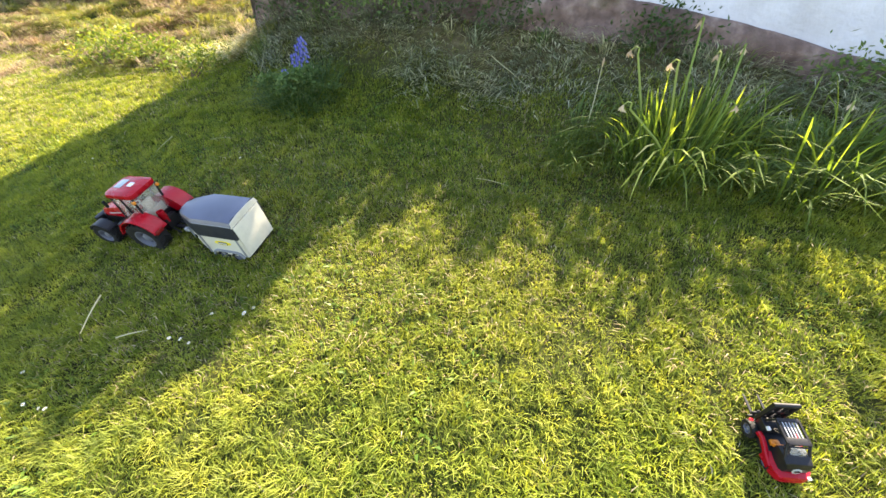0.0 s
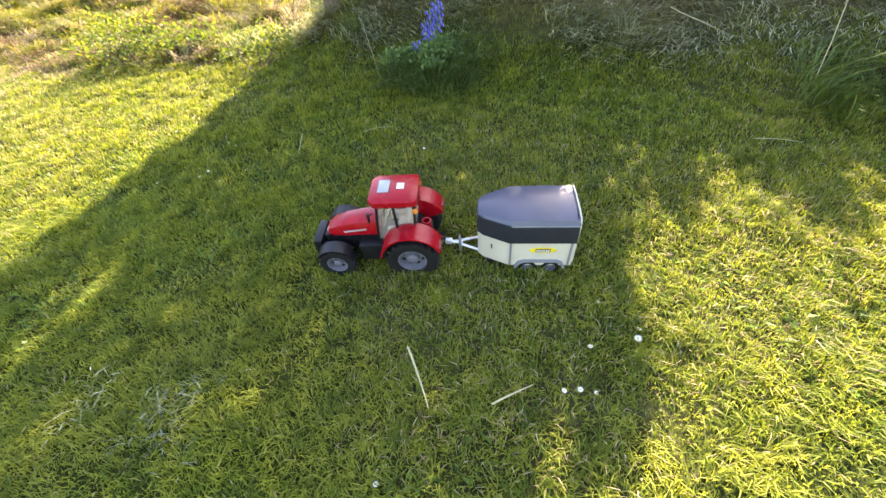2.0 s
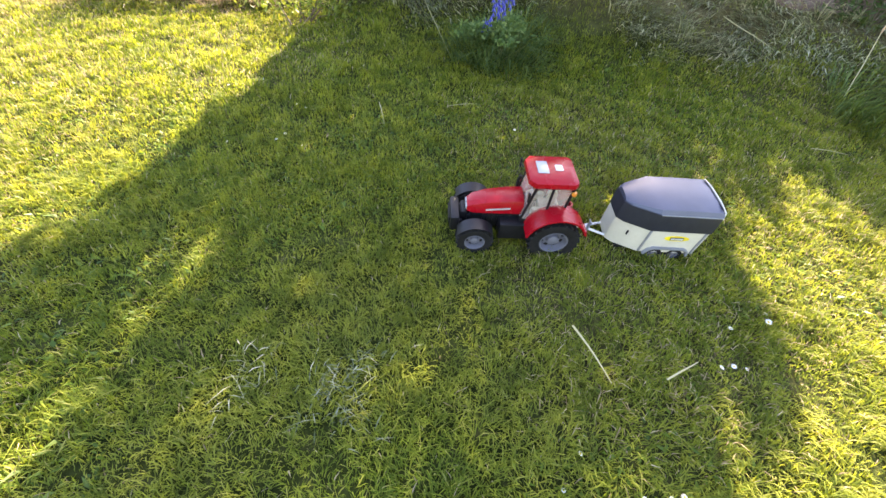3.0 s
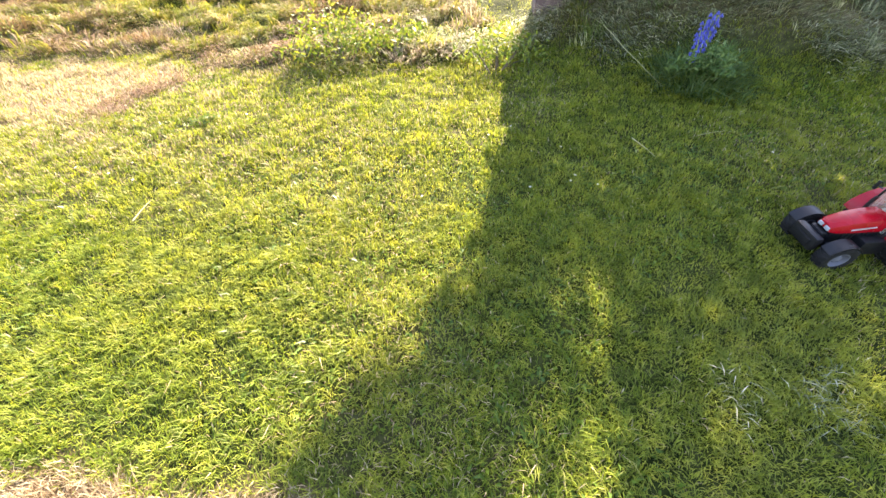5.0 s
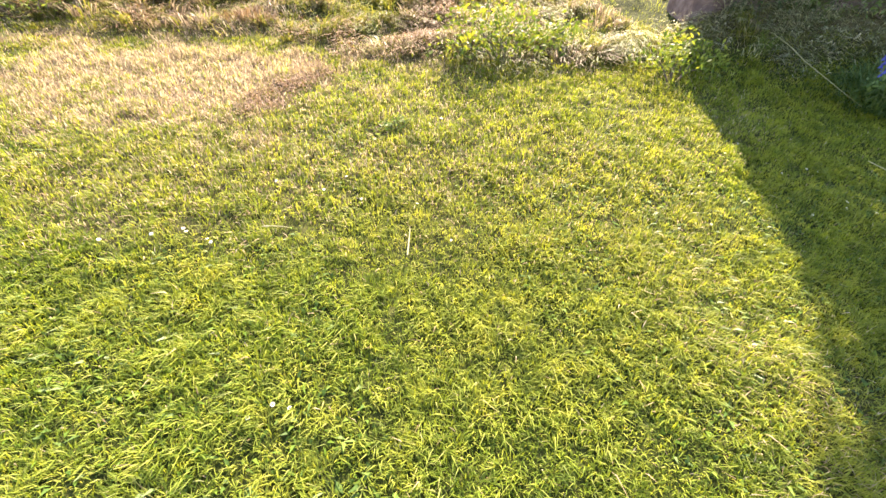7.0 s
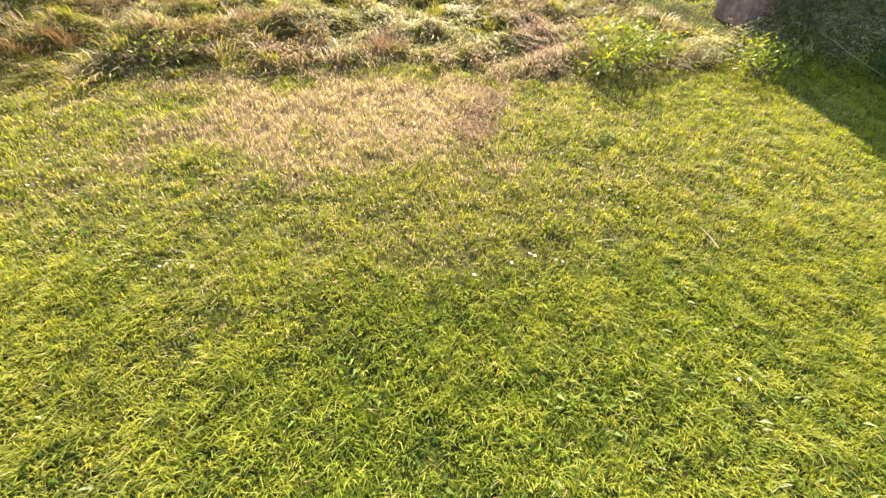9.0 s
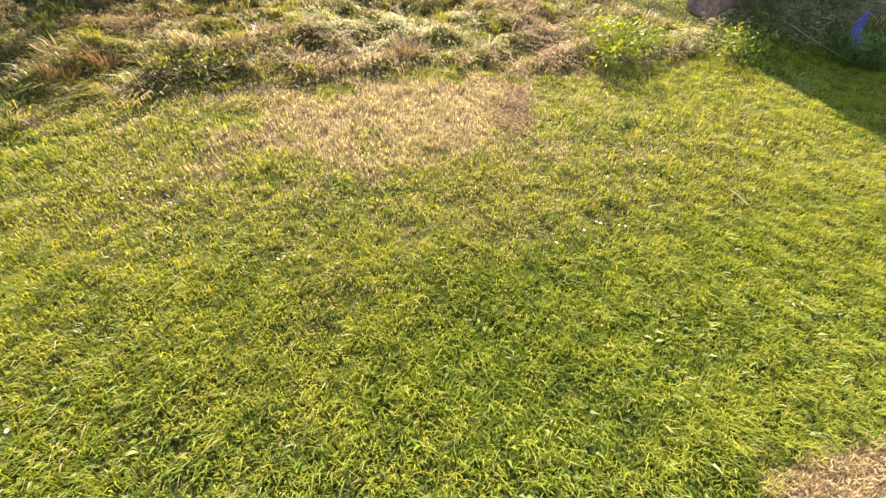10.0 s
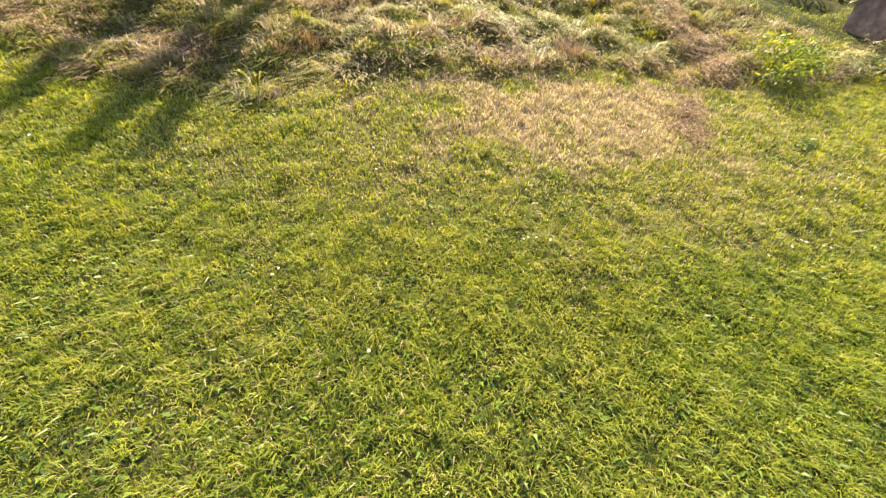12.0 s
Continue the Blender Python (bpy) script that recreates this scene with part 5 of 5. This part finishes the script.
build_shrub("bank_shrub", "bright yellow-green leafy weed on the bank edge", (-2.15, 2.92), [(0, 0, 0.10), (-0.12, 0.05, 0.12), (0.10, 0.02, 0.09), (-0.02, 0.08, 0.20), (0.16, 0.08, 0.14), (-0.18, 0.02, 0.06), (0.06, 0.16, 0.17), (-0.10, 0.18, 0.16)], 1300, (0.085, 0.075, 0.045), 0.014, M["shrub"], 31, tops=3)
build_shrub("bank_shrub", "low leafy green weed at the lawn edge", (-1.42, 2.53), [(0, 0, 0.07), (0.10, -0.02, 0.09), (-0.10, 0.03, 0.08), (0.16, -0.04, 0.05), (0.02, 0.06, 0.13), (0.10, 0.05, 0.12)], 900, (0.075, 0.06, 0.040), 0.013, M["shrub"], 32, tops=1)
build_shrub("bank_shrub", "leafy green weed among long grass", (-1.85, 2.95), [(0, 0, 0.07), (0.08, 0.02, 0.10), (-0.10, 0.02, 0.06)], 380, (0.06, 0.06, 0.04), 0.018, M["shrub"], 33)
build_shrub("bank_shrub", "small green weed on the bank", (-4.15, 4.0), [(0, 0, 0.08), (0.1, 0.05, 0.07), (-0.1, 0.02, 0.06)], 450, (0.08, 0.06, 0.03), 0.011, M["shrub"], 34)
build_shrub("ivy", "dark green weeds against the wall foot", tuple(wall_point(0.95, -0.10, 0))[:2], [(0, 0, 0.08), (0.1, -0.04, 0.14), (-0.14, 0.05, 0.10), (0.2, -0.08, 0.08), (0.35, -0.14, 0.06), (-0.3, 0.14, 0.07)], 1100, (0.06, 0.05, 0.06), 0.014, M["clump"], 35)
for wu, wh, ws in ((0.30, 0.16, 37), (0.62, 0.22, 38), (1.35, 0.20, 40), (1.75, 0.13, 41), (2.45, 0.10, 42)):
    build_shrub("ivy", "dark green ivy climbing the stone base of the wall", tuple(wall_point(wu, -0.09, 0))[:2], [(0, 0, wh * 0.5), (0.06, -0.03, wh), (-0.06, 0.03, wh * 1.3), (0.12, -0.06, wh * 0.5), (-0.12, 0.06, wh * 0.7), (0.02, 0.01, wh * 1.7)], 700, (0.055, 0.03, 0.055), 0.013, M["evergreen"], ws)
build_shrub("ivy", "dark green weeds against the wall foot", tuple(wall_point(3.2, -0.10, 0))[:2], [(0, 0, 0.06), (0.12, -0.04, 0.12), (-0.1, 0.04, 0.08)], 800, (0.06, 0.05, 0.05), 0.014, M["clump"], 36)


# unseen bushes up the bank, sized and placed for the shade they throw on it
def build_shade_bush(base, height, radius, seed):
    rng = np.random.default_rng(seed)
    t = tagged(new("hedge_bush"), "unseen dark green bush added at the top of the bank to cast shade", "bush")
    x, y = base
    root = Vector((x, y, ground_z(x, y) - 0.05))
    centres = []
    for k in range(26):
        a, r = rng.uniform(0, 6.28), radius * math.sqrt(rng.uniform(0, 1))
        centres.append((x + r * math.cos(a), y + r * math.sin(a), root.z + height * rng.uniform(0.15, 1.0)))
    for k in range(7):
        bm = bmesh.new()
        p = Vector(centres[k])
        tube(bm, [root, root.lerp(p, 0.5) + Vector((0, 0, 0.08)), p], [0.03, 0.02, 0.008], 6)
        part("branch", bm, M["bark"], t)
    leaf_cloud("foliage", centres, 2600, (0.13, 0.13, 0.13), 0.045, M["evergreen"], t, rng)


build_shade_bush((-3.30, 5.85), 0.62, 0.26, 60)
build_shade_bush((-3.90, 6.20), 0.55, 0.28, 61)
build_shade_bush((-4.45, 6.30), 0.66, 0.30, 62)
build_shade_bush((-5.05, 6.65), 0.90, 0.40, 63)
build_shade_bush((-5.75, 6.95), 1.25, 0.45, 64)


# unseen saplings added so that three fingers of shade reach down the bank
def build_shade_sapling(base, height, seed):
    rng = np.random.default_rng(seed)
    t = tagged(new("sapling"), "unseen slender leafy sapling added on the bank to cast a shade streak", "sapling")
    x, y = base
    root = Vector((x, y, ground_z(x, y) - 0.03))
    tip = root + Vector((0.03, 0.02, height))
    bm = bmesh.new()
    tube(bm, [root, root.lerp(tip, 0.5) + Vector((0.01, -0.01, 0)), tip], [0.009, 0.007, 0.003], 6)
    part("stem", bm, M["bark"], t)
    leaf_cloud("foliage", [tuple(root.lerp(tip, s)) for s in (0.35, 0.5, 0.62, 0.74, 0.86, 0.97)], 900, (0.040, 0.040, 0.07), 0.03, M["clump"], t, rng)


for k, (sx, sy, sh) in enumerate(((-4.38, 5.56, 1.40), (-4.15, 5.54, 1.42), (-4.62, 5.92, 1.40))):
    build_shade_sapling((sx, sy), sh, 71 + k)


build_shrub("weed_tuft", "small dark green weed tuft in the lawn", (-2.83, 2.55), [(0, 0, 0.025), (0.03, 0.01, 0.03), (-0.03, -0.01, 0.02)], 150, (0.022, 0.018, 0.010), 0.009, M["clump"], 39, 3)


# ---- daisies ----
def build_daisy(m):
    d = tagged(new("daisy"), "small white daisy open in the lawn", "daisy", "daisies in the lawn")
    bm = bmesh.new()
    tube(bm, [(0, 0, -0.004), (0.002, 0, 0.018), (0, 0, 0.034)], 0.0009, 5)
    part("stem", bm, M["stalk"], d)
    bm = bmesh.new()
    for k in range(14):
        a = 2 * math.pi * k / 14
        o = Vector((math.cos(a), math.sin(a), 0))
        ribbon(bm, [Vector((0, 0, 0.034)) + o * 0.003, Vector((0, 0, 0.0365)) + o * 0.007, Vector((0, 0, 0.036)) + o * 0.0125], [0.0022, 0.0036, 0.0018], Vector((-math.sin(a), math.cos(a), 0)))
    part("petals", bm, M["petal"], d, "white petals", smooth=0)
    bm = bmesh.new()
    bmesh.ops.create_uvsphere(bm, u_segments=10, v_segments=6, radius=0.0042, matrix=Matrix.Translation((0, 0, 0.035)) @ Matrix.Diagonal((1, 1, 0.6, 1)))
    part("eye", bm, M["yolk"], d, "yellow eye")
    d.matrix_world = m
    return d


DAISIES = [(-0.500, 0.683), (-0.49, 0.70), (-0.640, 0.612), (-0.66, 0.625), (-0.95, 0.480), (-0.93, 0.47), (-1.07, 0.58), (-0.53, 0.79), (-1.555, 1.643), (-1.53, 1.66), (-1.48, 1.827), (-1.60, 1.84),
           (-1.71, 2.0), (-1.59, 2.03), (-2.07, 1.76), (-1.0, 0.49), (-1.04, 0.46), (-3.342, 1.713), (-3.37, 1.735), (-3.61, 2.30), (-3.54, 2.29), (-3.53, 2.275), (-2.86, 1.99), (-2.46, 2.05), (-5.186, 3.05),
           (-5.16, 3.06), (-5.22, 3.12), (-4.72, 3.33), (-4.60, 3.36), (-3.15, 2.32), (-3.05, 2.24), (-2.9, 2.16), (-6.0, 4.0), (-5.95, 4.08), (-6.1, 3.9), (-0.78, 1.5), (-2.65, 2.55), (-5.05, 2.72),
           (-3.47, 2.22), (-3.07, 2.345), (-2.10, 2.37), (-1.454, 1.804), (-1.70, 1.666), (-4.371, 2.751), (-4.40, 2.782), (-3.737, 2.322), (-5.694, 3.978), (-5.73, 4.05), (-4.668, 3.456), (-3.275, 2.40),
           (-3.42, 1.723), (-4.447, 2.805), (-4.425, 2.80), (-3.48, 2.232), (-1.14, 0.528), (-1.12, 0.541), (-0.604, 0.692), (-0.70, 0.628), (-1.478, 1.586)]
drng = random.Random(4)
first = None
for dx, dy in DAISIES:
    m = on_lawn(dx, dy, drng.uniform(0, 360)) @ pose(0, 0, 0, drng.uniform(-18, 18), drng.uniform(-18, 18), 0) @ Matrix.Scale(drng.uniform(0.55, 0.78), 4)
    if first is None:
        first = build_daisy(m)
    else:
        copy_thing(first, m)


# ---- loose stems lying on the grass ----
def build_stem(label, a, b, width, lift=0.03, bow=0.003):
    bm = bmesh.new()
    pts = []
    for i in range(6):
        s = i / 5
        x, y = a[0] + (b[0] - a[0]) * s, a[1] + (b[1] - a[1]) * s
        pts.append(Vector((x, y, ground_z(x, y) + lift + bow * math.sin(math.pi * s))) + Vector((0.3 * bow * math.sin(3 * s), 0.3 * bow * math.cos(4 * s), 0)))
    tube(bm, pts, [width * 0.34, width * 0.34, width * 0.30, width * 0.25, width * 0.2, width * 0.1], 5)
    ob = part("dry_stem", bm, M["straw"])
    return tagged(ob, label, "stem")


build_stem("pale dry stem lying on the lawn", (-0.97, 0.785), (-0.955, 0.66), 0.007)
build_stem("pale green stem lying on the lawn", (-0.84, 0.632), (-0.755, 0.643), 0.006)
build_stem("thin dry stem leaning in the grass", (-1.20, 1.76), (-1.21, 1.62), 0.004)
build_stem("long pale straw leaning beside the blue flowers", (-0.89, 2.46), (-0.86, 1.99), 0.005, 0.05, 0.02)
build_stem("short pale stem lying on the lawn", (-3.34, 2.20), (-3.27, 2.17), 0.005)
build_stem("pale stem lying on the lawn", (-3.0, 1.97), (-2.96, 2.06), 0.007)
build_stem("pale stem lying on the lawn", (-4.436, 2.792), (-4.352, 2.734), 0.005)
build_stem("thin pale stem lying on the lawn", (-0.972, 1.665), (-0.86, 1.641), 0.003)
build_stem("pale straw fallen across the cut hay", (0.364, 1.812), (0.485, 1.616), 0.006, 0.06, 0.01)
build_stem("dry brown stem at the edge of the hay", (0.213, 1.146), (0.323, 1.08), 0.0032, 0.02)
build_stem("pale stem at the foot of the blue flowers", (-0.621, 1.951), (-0.489, 1.995), 0.007, 0.03)
build_stem("dry stem by the daffodils", (0.62, 1.30), (0.50, 1.22), 0.005, 0.03)

# ---- seed stalk beside the daffodils ----
def build_stalk(base, lean, height):
    s = tagged(new("grass_stalk"), "thin pale seed stalk standing beside the daffodils", "grass stalk")
    root = Vector((base[0], base[1], ground_z(*base) - 0.01))
    tip = root + Vector((lean[0], lean[1], height))
    bm = bmesh.new()
    tube(bm, [root, root.lerp(tip, 0.5) + Vector((0.004, 0, 0.004)), tip], [0.0022, 0.0019, 0.0014], 5)
    part("stem", bm, M["straw"], s)
    bm = bmesh.new()
    tube(bm, [tip + Vector((0, 0, -0.006)), tip + Vector((0.001, 0, 0.010)), tip + Vector((0.003, 0, 0.026))], [0.0018, 0.0044, 0.001], 6)
    part("seed_head", bm, M["spent"], s, "brown seed head")


build_stalk((0.70, 1.38), (0.03, 0.03), 0.25)

# ---- fence at the top of the slope ----
def build_fence():
    fence = tagged(new("fence"), "weathered brown board fence far up the slope", "fence")
    a, b = Vector((-9.6, 6.2, 0)), Vector((-7.0, 11.5, 0))
    d = (b - a).normalized()
    ang = math.degrees(math.atan2(d.y, d.x))
    L = (b - a).length
    for k in range(4):
        p = a + d * (L * k / 3)
        bm = bmesh.new()
        box(bm, (-0.05, -0.05, -0.3), (0.05, 0.05, 1.15), 0.008)
        part("post", bm, M["fence"], fence).matrix_world = pose(p.x, p.y, ground_z(p.x, p.y), 0, 0, ang)
    z0, z1 = ground_z(a.x, a.y), ground_z(b.x, b.y)
    for k in range(6):
        bm = bmesh.new()
        h = 0.12 + 0.17 * k
        loft(bm, [[(p.x + s * 0.06 * d.y, p.y - s * 0.06 * d.x, z + h + t) for s, t in ((1, 0), (1.35, 0), (1.35, 0.14), (1, 0.14))] for p, z in ((a, z0), (b, z1))])
        part("board", bm, M["fence"], fence)


build_fence()

# ---- grass last ----
build_lawn(CLEAR)
build_weeds(CLEAR)
build_rough()
build_hay()
